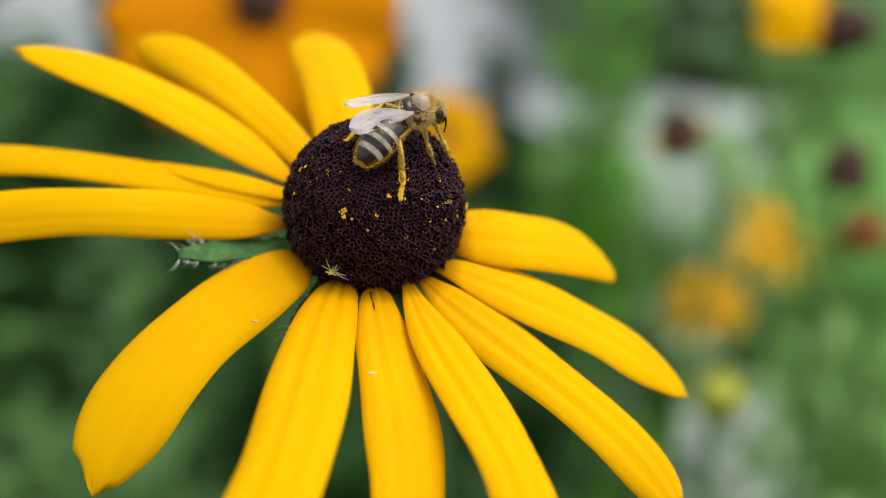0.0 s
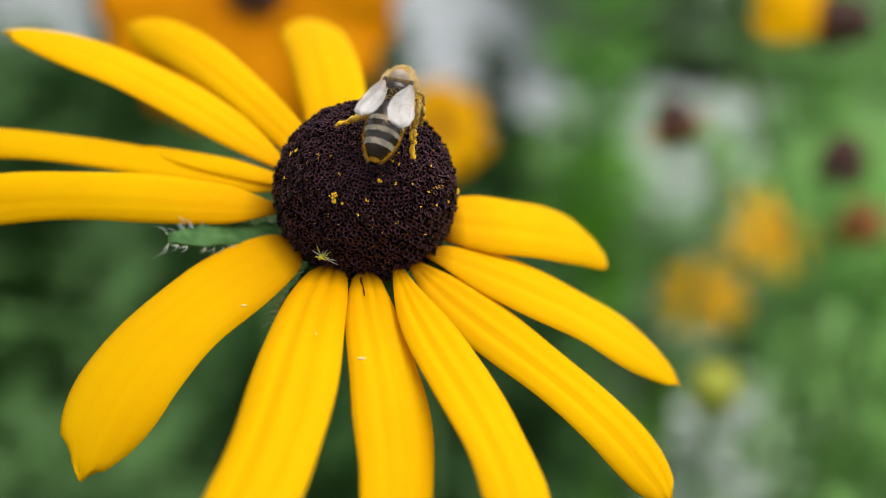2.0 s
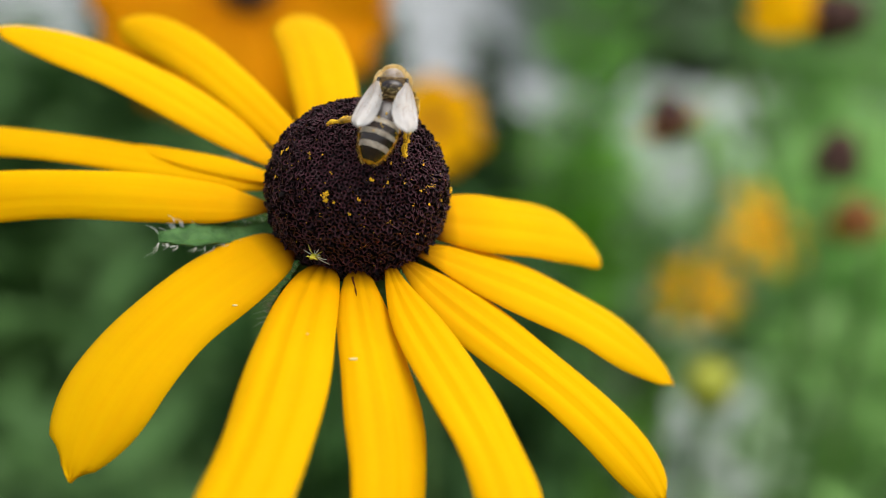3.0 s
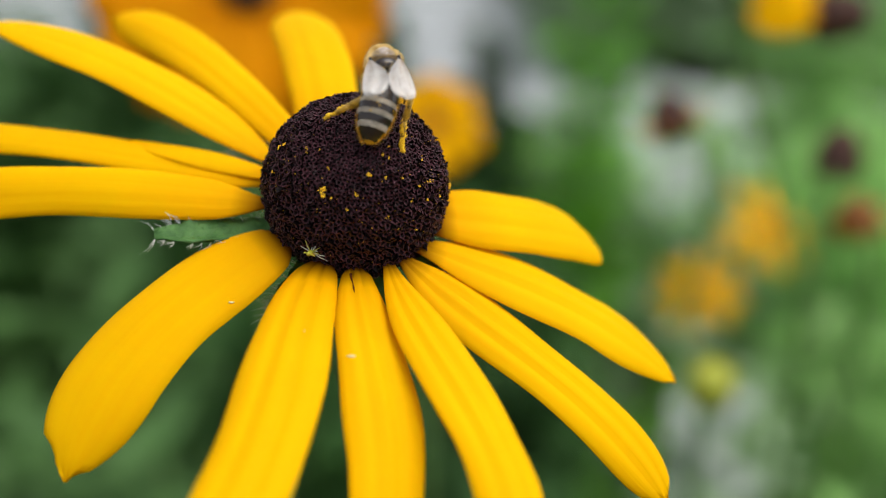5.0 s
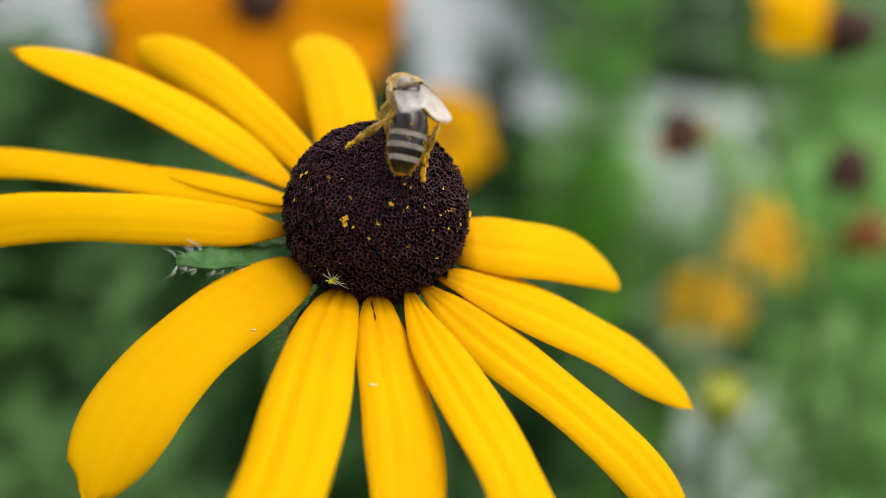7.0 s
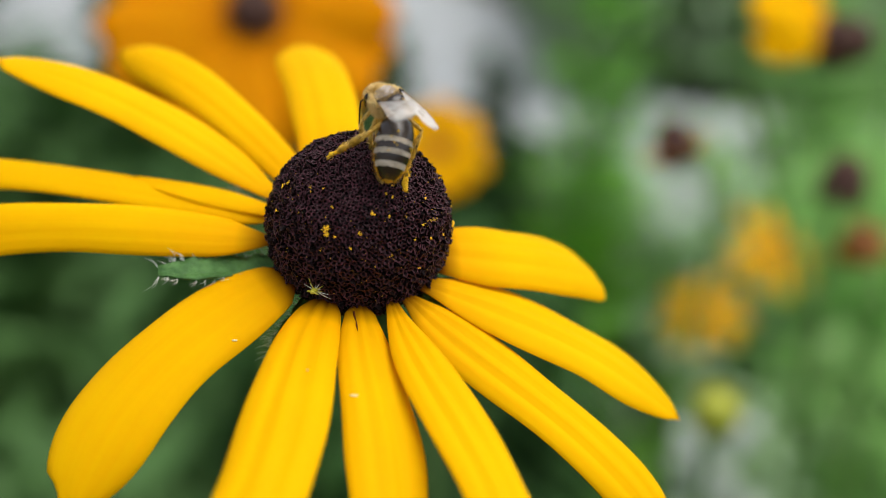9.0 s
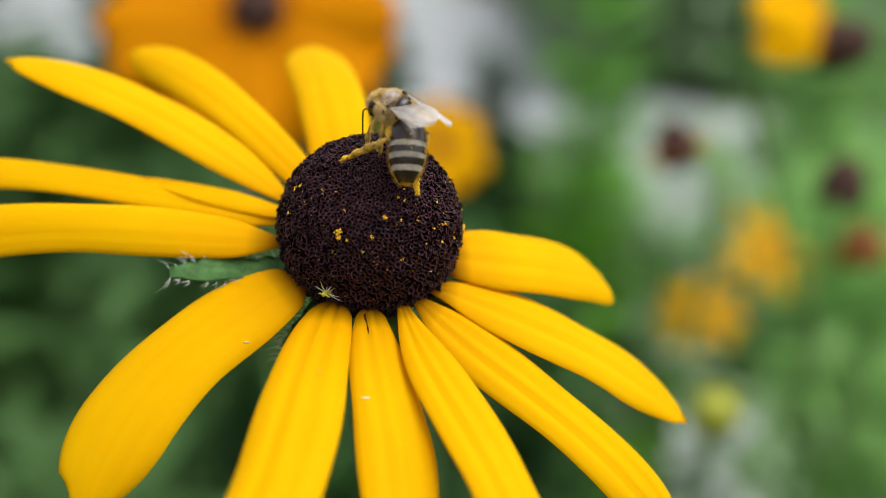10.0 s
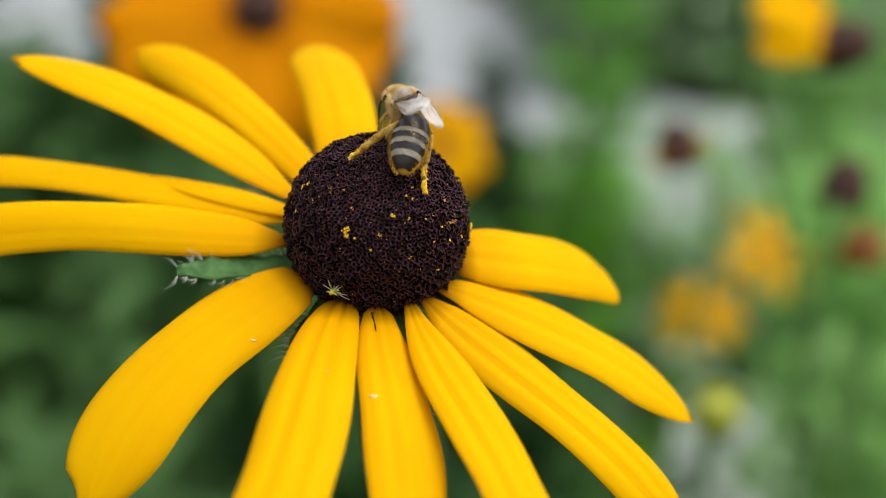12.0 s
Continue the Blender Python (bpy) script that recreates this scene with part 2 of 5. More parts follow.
def petal(parent, azimuth, heading, bend, sway, rise, droop, length, width, roll=0.0, blunt=0.5, full=0.0, root=1.0, shoulder=0.2, fold=0.0, wave=0.03, groove=0.07, lift=-0.4, nick=0.0, seed=0, material=None, start=0.0086, rows=44, cols=14):
    """A ray petal in its flower's space. Angles in degrees, length and width in millimetres: it leaves the cone at the azimuth,
    turns sideways by bend and sway and downwards by droop along its length; fold cups it along the middle, lift raises its root."""
    rnd = random.Random(seed)
    bm = bmesh.new()
    uv = bm.loops.layers.uv.new("uv")
    a = radians(azimuth)
    p = Vector((start * math.cos(a), start * math.sin(a), lift * 0.001))
    top, low = [], []
    wob = [rnd.uniform(-1, 1) for _ in range(6)]
    coords = {}
    for i in range(rows + 1):
        s = i / rows
        az, el = radians(azimuth + heading + bend * s + sway * s * s), radians(rise + droop * s)
        d = Vector((math.cos(el) * math.cos(az), math.cos(el) * math.sin(az), math.sin(el)))
        if i:
            p = p + d * (length * 0.001 / rows)
        side = Vector((0, 0, 1)).cross(d).normalized()
        side = Matrix.Rotation(radians(roll * (0.3 + 0.7 * s)), 3, d) @ side
        up = d.cross(side)
        w = max(0.02, width_at(s, blunt, full, root, shoulder)) * width * 0.0005
        w *= 1 + (wave * math.sin(7 * s + wob[0] * 3) + 0.4 * wave * math.sin(19 * s + wob[4] * 3)) * min(1, s * 5)
        edge = 0.0003 * math.sin(9 * s + wob[1] * 4) * s
        ta, tb = [], []
        for k in range(cols + 1):
            u = 2 * k / cols - 1
            h = fold * w * (abs(u) ** 1.6) + w * (0.20 * (1 - u * u) - 0.07 * u ** 6)
            h += -w * groove * (math.exp(-((u - 0.3) / 0.10) ** 2) + math.exp(-((u + 0.32) / 0.10) ** 2)) * max(0.35, 1 - 0.65 * s)
            h += edge * u * abs(u) + 0.00022 * wob[2] * math.sin(5 * s + 2 * u) * s
            back = 0.0
            if s > 0.97:
                back = -0.0006 * (0.5 + 0.5 * math.sin(3 * math.pi * u + wob[3])) * (1 - blunt * 0.3)
            cut = 1 - nick * min(1, max(0, (s - 0.89) / 0.03)) if u < 0 else 1
            q = p + side * (w * u * cut) + up * h + d * back
            vt = bm.verts.new(q)
            vb = bm.verts.new(q - up * (0.00022 * (1 - 0.75 * u * u) + 0.00003))
            coords[vt] = coords[vb] = (0.5 + 0.5 * u, s)
            ta.append(vt)
            tb.append(vb)
        top.append(ta)
        low.append(tb)
    for i in range(rows):
        for k in range(cols):
            bm.faces.new((top[i][k], top[i + 1][k], top[i + 1][k + 1], top[i][k + 1]))
            bm.faces.new((low[i][k], low[i][k + 1], low[i + 1][k + 1], low[i + 1][k]))
        for k in (0, cols):
            bm.faces.new((top[i][k], low[i][k], low[i + 1][k], top[i + 1][k]))
    for k in range(cols):
        bm.faces.new((top[0][k], top[0][k + 1], low[0][k + 1], low[0][k]))
        bm.faces.new((top[rows][k], low[rows][k], low[rows][k + 1], top[rows][k + 1]))
    for f in bm.faces:
        for loop in f.loops:
            loop[uv].uv = coords[loop.vert]
    return part("petal", bm, material or PETAL, parent)


def floret_shape(seed):
    """A tiny five-lobed open tube with an uneven rim, one unit across and pointing up."""
    rnd = random.Random(seed)
    v, f = [], []
    side, lean = rnd.uniform(0, math.tau), rnd.uniform(0.1, 0.32)
    for k in range(10):
        a = k * math.tau / 10
        lobe = k % 2 == 0
        c, s = math.cos(a), math.sin(a)
        rim = (0.64 if lobe else 0.47) * rnd.uniform(0.9, 1.1)
        tall = (0.44 if lobe else 0.34) + lean * math.cos(a - side) + rnd.uniform(-0.08, 0.08)
        v += [(0.22 * c, 0.22 * s, -1.0), (0.46 * c, 0.46 * s, tall - 0.45), (rim * c, rim * s, tall), (0.54 * rim * c, 0.54 * rim * s, tall - 0.04)]
    v += [(0, 0, -0.5)]
    for k in range(10):
        i, j = 4 * k, 4 * ((k + 1) % 10)
        f += [(i, j, j + 1, i + 1), (i + 1, j + 1, j + 2, i + 2), (i + 2, j + 2, j + 3, i + 3), (i + 3, j + 3, 40)]
    return np.array(v), f


FORMS = [floret_shape(k)[0] for k in range(6)]
FLORET_V, FLORET_F = floret_shape(0)


def cone_spots(count, a, c, low, crowd=0.0):
    """Places and normals of florets wound in a spiral over a dome of radius a and height c, closer by crowd towards its tip."""
    th = np.linspace(0, radians(low), 4000)
    ds = np.sin(th) * np.sqrt((a * np.cos(th)) ** 2 + (c * np.sin(th)) ** 2)
    ds *= 1 + crowd * np.maximum(0, 1 - th / radians(75))
    cum = np.concatenate([[0], np.cumsum((ds[1:] + ds[:-1]) / 2)])
    cum /= cum[-1]
    spots = []
    for i in range(count):
        t = float(np.interp((i + 0.5) / count, cum, th))
        g = i * 2.39996323
        n = Vector((math.sin(t) * math.cos(g) / a, math.sin(t) * math.sin(g) / a, math.cos(t) / c)).normalized()
        spots.append((Vector((a * math.sin(t) * math.cos(g), a * math.sin(t) * math.sin(g), c * math.cos(t))), n, t, g))
    return spots


def dome(parent, a, c, low, material, name="cone_core", seg=40):
    bm = bmesh.new()
    rings = []
    for i in range(1, 21):
        t = radians(low) * i / 20
        rings.append([bm.verts.new((a * math.sin(t) * math.cos(k * math.tau / seg), a * math.sin(t) * math.sin(k * math.tau / seg), c * math.cos(t))) for k in range(seg)])
    tip = bm.verts.new((0, 0, c))
    for k in range(seg):
        bm.faces.new((tip, rings[0][k], rings[0][(k + 1) % seg]))
        for r, q in zip(rings, rings[1:]):
            bm.faces.new((r[k], q[k], q[(k + 1) % seg], r[(k + 1) % seg]))
    bm.faces.new(rings[-1][::-1])
    return part(name, bm, material, parent)


def stem(parent, points, r0, r1, name="stem", material=None):
    bm = bmesh.new()
    pts = []
    for i in range(25):
        t = i / 24 * (len(points) - 1)
        k = min(int(t), len(points) - 2)
        p0, p1 = Vector(points[k]), Vector(points[k + 1])
        before, after = Vector(points[max(k - 1, 0)]), Vector(points[min(k + 2, len(points) - 1)])
        f = t - k
        pts.append(0.5 * ((2 * p0) + (p1 - before) * f + (2 * before - 5 * p0 + 4 * p1 - after) * f * f + (3 * p0 - before - 3 * p1 + after) * f ** 3))
    tube(bm, pts, [r0 + (r1 - r0) * i / 24 for i in range(25)], 9)
    return part(name, bm, material or STEM, parent)


def sepal(parent, azimuth, length, width, rise, droop, seed):
    """A hairy green bract under the petals."""
    rnd = random.Random(seed)
    bm = bmesh.new()
    a = radians(azimuth)
    p = Vector((0.0062 * math.cos(a), 0.0062 * math.sin(a), -0.0026))
    rows = 16
    wob = [rnd.uniform(-0.12, 0.12) for _ in range(7)]
    ring = []
    centres = []
    for i in range(rows + 1):
        s = i / rows
        el = radians(rise + droop * s)
        d = Vector((math.cos(el) * math.cos(a), math.cos(el) * math.sin(a), math.sin(el)))
        if i:
            p = p + d * (length * 0.001 / rows)
        side = Vector((0, 0, 1)).cross(d).normalized()
        up = d.cross(side)
        w = width * 0.0005 * min(1, 0.75 + s) * (1 + 0.6 * wob[i * 3 % 7]) * max(0.3, 1 - max(0, s - 0.82) / 0.18) ** 0.5
        centres.append((p.copy(), d, side, up, w))
        ring.append([bm.verts.new(p + side * (w * u) + up * (w * h)) for u, h in ((-1, 0.22 + wob[i % 7]), (-0.55, -0.02), (0, -0.2), (0.55, -0.02), (1, 0.22 - wob[(i + 3) % 7]), (0.62, -0.3), (0, -0.5), (-0.62, -0.3))])
    for r, q in zip(ring, ring[1:]):
        for k in range(8):
            bm.faces.new((r[k], r[(k + 1) % 8], q[(k + 1) % 8], q[k]))
    bm.faces.new(ring[0][::-1])
    bm.faces.new(ring[-1])
    ob = part("sepal", bm, SEPAL, parent)
    bm = bmesh.new()
    for _ in range(90):
        q, d, side, up, w = centres[rnd.randint(3, rows)]
        u = rnd.choice((-1, 1)) * rnd.uniform(0.8, 1)
        root = q + side * (w * u)
        out = (side * u * rnd.uniform(0.5, 1.2) + d * rnd.uniform(-0.1, 0.6) + up * rnd.uniform(-0.5, 0.7)).normalized()
        ln = rnd.uniform(0.0006, 0.0019)
        tube(bm, [root, root + out * ln * 0.6, root + (out + d * 0.3) * ln], [0.00003, 0.000026, 0.00001], 4)
    part("hairs", bm, HAIR, ob, "fine pale bristles")
    return ob


# the flower's own space: its axis leans towards the lens
AXIS = Vector((0.0406, -0.4408, 0.8967)).normalized()
ACROSS = Vector((0.9983, 0.0544, -0.0185))
ACROSS = (ACROSS - AXIS * ACROSS.dot(AXIS)).normalized()
AWAY = AXIS.cross(ACROSS)
FLOWER = Matrix(((ACROSS.x, AWAY.x, AXIS.x, 0.0), (ACROSS.y, AWAY.y, AXIS.y, 0.0), (ACROSS.z, AWAY.z, AXIS.z, 0.6), (0, 0, 0, 1)))
CONE_A, CONE_C = 0.0099, 0.0100
CONE_AT = Vector((0.0002, 0, 0.0025))

flower = tagged(empty("coneflower", FLOWER), "bright yellow coneflower in full bloom with a dark brown domed centre", "flower")
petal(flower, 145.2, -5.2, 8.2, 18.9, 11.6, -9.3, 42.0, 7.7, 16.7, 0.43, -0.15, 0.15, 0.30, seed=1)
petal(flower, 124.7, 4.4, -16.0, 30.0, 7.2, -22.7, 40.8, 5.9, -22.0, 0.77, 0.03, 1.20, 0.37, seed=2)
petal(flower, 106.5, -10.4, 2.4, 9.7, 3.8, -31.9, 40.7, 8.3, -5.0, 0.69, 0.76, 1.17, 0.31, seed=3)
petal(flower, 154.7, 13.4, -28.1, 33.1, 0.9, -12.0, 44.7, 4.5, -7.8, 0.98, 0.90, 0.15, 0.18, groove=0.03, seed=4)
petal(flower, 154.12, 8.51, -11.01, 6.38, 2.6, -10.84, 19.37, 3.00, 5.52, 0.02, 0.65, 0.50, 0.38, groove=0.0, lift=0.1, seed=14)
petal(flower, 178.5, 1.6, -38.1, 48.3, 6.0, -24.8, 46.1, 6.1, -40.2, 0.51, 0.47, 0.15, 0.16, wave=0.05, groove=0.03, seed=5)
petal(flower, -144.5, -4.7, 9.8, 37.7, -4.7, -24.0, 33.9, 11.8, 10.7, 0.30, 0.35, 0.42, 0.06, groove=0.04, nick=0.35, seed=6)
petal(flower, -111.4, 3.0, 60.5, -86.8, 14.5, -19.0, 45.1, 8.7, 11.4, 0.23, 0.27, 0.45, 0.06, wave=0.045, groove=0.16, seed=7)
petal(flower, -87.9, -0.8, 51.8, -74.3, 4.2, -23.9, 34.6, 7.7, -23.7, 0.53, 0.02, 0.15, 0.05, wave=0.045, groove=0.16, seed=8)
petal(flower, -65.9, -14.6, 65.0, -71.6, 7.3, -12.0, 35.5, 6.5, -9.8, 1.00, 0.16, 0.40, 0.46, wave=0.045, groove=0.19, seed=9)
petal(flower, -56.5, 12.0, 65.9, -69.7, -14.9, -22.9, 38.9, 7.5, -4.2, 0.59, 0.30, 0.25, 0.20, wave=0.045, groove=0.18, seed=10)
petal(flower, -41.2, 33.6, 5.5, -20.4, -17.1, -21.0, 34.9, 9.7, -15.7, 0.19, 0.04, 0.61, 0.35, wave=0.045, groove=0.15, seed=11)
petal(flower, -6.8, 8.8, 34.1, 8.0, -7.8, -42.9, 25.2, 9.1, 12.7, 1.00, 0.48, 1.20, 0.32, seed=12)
dome(flower, CONE_A - 0.0008, CONE_C - 0.0008, 128, CORE).location = CONE_AT
for az, ln, wd, ri, dr in ((191.5, 15.2, 3.0, 7, 1), (-128, 9, 2.6, -22, -10), (-75, 13, 2.6, -28, -10), (-38, 12, 2.6, -20, -14), (10, 13, 2.6, -20, -10), (70, 12, 2.6, -15, -10), (135, 13, 2.6, -6, -5)):
    sepal(flower, az, ln, wd, ri, dr, int(az + 200))
back = FLOWER.inverted()
stem(flower, [(0, 0, -0.003), (0, 0, -0.03), back @ Vector((0.02, 0.05, 0.42)), back @ Vector((0.03, 0.08, 0.2)), back @ Vector((0.035, 0.09, -0.01))], 0.0022, 0.003)


def rear_flower(m, petals, tone, label, cone_r=0.008, cone_h=0.009, cone_mat=None, base=(0, 0, 0), seed=0, group="flowers in the bed behind", lowest=-2.0):
    """A coneflower farther back: dome with florets, petals (azimuth, rise, droop, length, width) and a stem to the ground."""
    rnd = random.Random(seed)
    ob = tagged(empty("coneflower", m), label, "flower", group)
    dome(ob, cone_r, cone_h, 105, cone_mat or BROWN, "cone")
    v, f = [], []
    for q, n, t, g in cone_spots(260, cone_r, cone_h, 100):
        turn = n.to_track_quat("Z", "Y").to_matrix()
        k = len(v)
        v += [q + turn @ (Vector(p) * cone_r * 0.11) for p in FLORET_V]
        f += [tuple(i + k for i in face) for face in FLORET_F]
    tagged(raw("floret_mass", v, f, cone_mat or BROWN, ob), kind="stuff")
    for i, (az, rise, droop, ln, wd) in enumerate(petals):
        if (m.to_3x3() @ Vector((math.cos(radians(az)), math.sin(radians(az)), 0))).z < lowest:
            continue
        petal(ob, az, rnd.uniform(-5, 5), rnd.uniform(-12, 12), 0, rise, droop, ln, wd, rnd.uniform(-15, 15), rnd.uniform(0.3, 0.8), fold=-0.05, seed=seed * 31 + i, material=tone, start=cone_r * 0.85, rows=18, cols=8)
    inv = m.inverted()
    top = m.translation
    b = Vector(base)
    stem(ob, [(0, 0, -0.001), (0, 0, -0.03), inv @ top.lerp(b, 0.5), inv @ b], 0.0013, 0.0022, material=STEM_LIGHT)
    return ob


def tilt(x, y, z, lean, towards):
    """A pose whose upright leans by lean degrees towards a compass direction (degrees from +x)."""
    d = radians(towards)
    ax = Vector((math.sin(radians(lean)) * math.cos(d), math.sin(radians(lean)) * math.sin(d), math.cos(radians(lean))))
    return Matrix.Translation((x, y, z)) @ ax.to_track_quat("Z", "Y").to_matrix().to_4x4()


def around(n, rise, droop, ln, wd, first=0, span=360, seed=0):
    r = random.Random(seed)
    return [(first + span * (i + r.uniform(-.2, .2)) / n, rise + r.uniform(-8, 8), droop + r.uniform(-12, 12), ln * r.uniform(.9, 1.08), wd * r.uniform(.9, 1.1)) for i in range(n)]


rear_flower(tilt(-0.0529, 0.2787, 0.5818, 55, -80), around(18, 2, -12, 43, 22, seed=1), PETAL_OLD_SHADED, "orange-yellow coneflower, petals coloured darker as if shaded, with a dark centre behind the main bloom", 0.0085, 0.009, base=(-0.06, 0.38, 0), seed=1)
rear_flower(tilt(0.0080, 0.4050, 0.5030, 58, -80), around(14, 4, -16, 21, 12, seed=2), PETAL_HALF_SHADED, "golden coneflower half hidden behind the main bloom, petals coloured as if partly shaded", 0.0034, 0.003, RUST, base=(0.0, 0.44, 0), seed=2)
rear_flower(tilt(0.1365, 0.2751, 0.5735, 78, -35), around(15, -30, -14, 28, 14, 0, 360, seed=3), PETAL, "yellow coneflower seen from its side on a tall stem", 0.0085, 0.014, base=(0.34, 0.62, 0), seed=3, lowest=0.0)
WITHERED = around(7, 10, 50, 8, 3.2, seed=11)
rear_flower(tilt(0.0851, 0.2530, 0.5415, 25, 150), WITHERED, PETAL_OLD_SHADED, "spent dark brown coneflower head with withered petal stubs", 0.0070, 0.0120, base=(0.085, 0.40, 0), seed=4, group="spent heads in the bed")
rear_flower(tilt(0.1405, 0.2594, 0.5270, 10, 30), [], PETAL, "spent dark brown coneflower head without petals", 0.0076, 0.0130, base=(0.165, 0.40, 0), seed=5, group="spent heads in the bed")
rear_flower(tilt(0.1540, 0.2701, 0.5025, 12, 160), WITHERED, PETAL_OLD_SHADED, "spent rusty brown coneflower head with withered petal stubs", 0.0076, 0.0105, RUST, base=(0.18, 0.40, 0), seed=6, group="spent heads in the bed")
rear_flower(tilt(0.2825, 0.8160, 0.3100, 50, -70), around(9, -4, -20, 38, 11, seed=7), PETAL, "yellow coneflower low among the leaves", 0.007, 0.006, RUST, base=(0.285, 0.86, 0), seed=7)
rear_flower(tilt(0.2230, 0.8000, 0.2600, 56, -110), around(9, -10, -25, 36, 11, seed=8), PETAL, "golden coneflower low among the leaves", 0.006, 0.005, RUST, base=(0.225, 0.85, 0), seed=8)

# unopened bud, with its green bracts
bud = tagged(empty("flower_bud", tilt(0.0880, 0.1881, 0.4822, 25, -90)), "round yellow-green coneflower bud on a thin stem", "flower bud")
dome(bud, 0.0066, 0.0078, 120, BUD, "bud_head", 24)
for k in range(9):
    petal(bud, k * 40, 0, 0, 0, 74, 12, 7.5, 4.2, 0, 0.3, fold=0.2, seed=400 + k, material=BUD, start=0.0055, rows=10, cols=6)
inv = tilt(0.0880, 0.1881, 0.4822, 25, -90).inverted()
stem(bud, [(0, 0, -0.002), (0, 0, -0.02), inv @ Vector((0.093, 0.215, 0.3)), inv @ Vector((0.096, 0.23, 0))], 0.0013, 0.002)


# ---------------------------------------------------------------- leafy plants of the bed
def leaf_into(v, f, root, along, up, length, width, rnd):
    """A lance-shaped leaf, folded along its midrib and arching down."""
    side = along.cross(up).normalized()
    up = side.cross(along)
    k = len(v)
    n = 7
    arch = rnd.uniform(0.1, 0.5)
    for i in range(n + 1):
        s = i / n
        w = width * 0.5 * (math.sin(math.pi * min(1, 0.06 + s * 0.94) ** 0.75) + 0.03)
        c = root + along * (length * s) + up * (length * (0.25 * s - arch * s * s))
        v += [c - side * w + up * w * 0.35, c - up * w * 0.1, c + side * w + up * w * 0.35]
    for i in range(n):
        for j in (0, 1):
            a = k + 3 * i + j
            f.append((a, a + 1, a + 4, a + 3))


def leafy_plant(name, m, height, leaves, leaf_len, leaf_wid, mat, label, seed):
    rnd = random.Random(seed)
    ob = tagged(empty(name, m), label, "plant", "leafy plants in the bed")
    v, f = [], []
    for k in range(3):
        a0 = rnd.uniform(0, math.tau)
        foot = Vector((0.025 * math.cos(a0), 0.025 * math.sin(a0), -0.01))
        h = height * rnd.uniform(0.8, 1)
        top = foot + Vector((rnd.uniform(-.05, .05), rnd.uniform(-.05, .05), h))
        mid = foot.lerp(top, 0.5) + Vector((rnd.uniform(-.015, .015), rnd.uniform(-.015, .015), 0))
        stem(ob, [foot, mid, top], 0.002, 0.0009, material=STEM_LIGHT)
        for i in range(leaves):
            s = 0.1 + 0.9 * (i + rnd.random()) / leaves
            root = foot.lerp(mid, s * 2) if s < 0.5 else mid.lerp(top, s * 2 - 1)
            a = i * 2.4 + rnd.uniform(-.4, .4)
            el = rnd.uniform(-0.1, 0.9)
            d = Vector((math.cos(a) * math.cos(el), math.sin(a) * math.cos(el), math.sin(el)))
            leaf_into(v, f, root, d, Vector((0, 0, 1)) + Vector((rnd.uniform(-.3, .3), rnd.uniform(-.3, .3), 0)), leaf_len * rnd.uniform(.6, 1.1) * (1.15 - 0.5 * s), leaf_wid * rnd.uniform(.7, 1.1) * (1.1 - 0.4 * s), rnd)
    tagged(raw("leaves", v, f, mat, ob), kind="stuff")
    return ob


LOW = "low bushy green plant with lance-shaped leaves"
TALL = "tall leafy green garden plant with slender leaves"
SILVER = "grey-green leafy plant with small soft leaves"
kinds = [
    leafy_plant("leafy_plant", pose(-0.30, 0.95, 0), 0.30, 13, 0.11, 0.034, LEAF, LOW, 11),
    leafy_plant("leafy_plant", pose(0.05, 0.80, 0), 0.36, 28, 0.09, 0.032, LEAF_SHADED, "low bushy green plant with lance-shaped leaves coloured dark as if in shade", 12),
    leafy_plant("leafy_plant", pose(0.34, 1.00, 0), 0.34, 20, 0.06, 0.026, LEAF_GREY, SILVER, 13),
    leafy_plant("leafy_plant", pose(0.20, 1.30, 0), 0.60, 24, 0.12, 0.028, LEAF_BRIGHT, TALL, 14),
    leafy_plant("leafy_plant", pose(0.42, 0.70, 0), 0.36, 16, 0.10, 0.032, LEAF_PALE, "low bushy pale green plant with lance-shaped leaves", 15),
    leafy_plant("leafy_plant", pose(0.198, 0.57, 0), 0.31, 24, 0.05, 0.026, LEAF_SILVER, "pale silvery plant with small woolly leaves", 16),
    leafy_plant("leafy_plant", pose(0.62, 1.20, 0), 0.58, 22, 0.11, 0.030, LEAF_PALE, "tall leafy plant with pale green leaves", 17),
]
rnd = random.Random(5)
spots = []
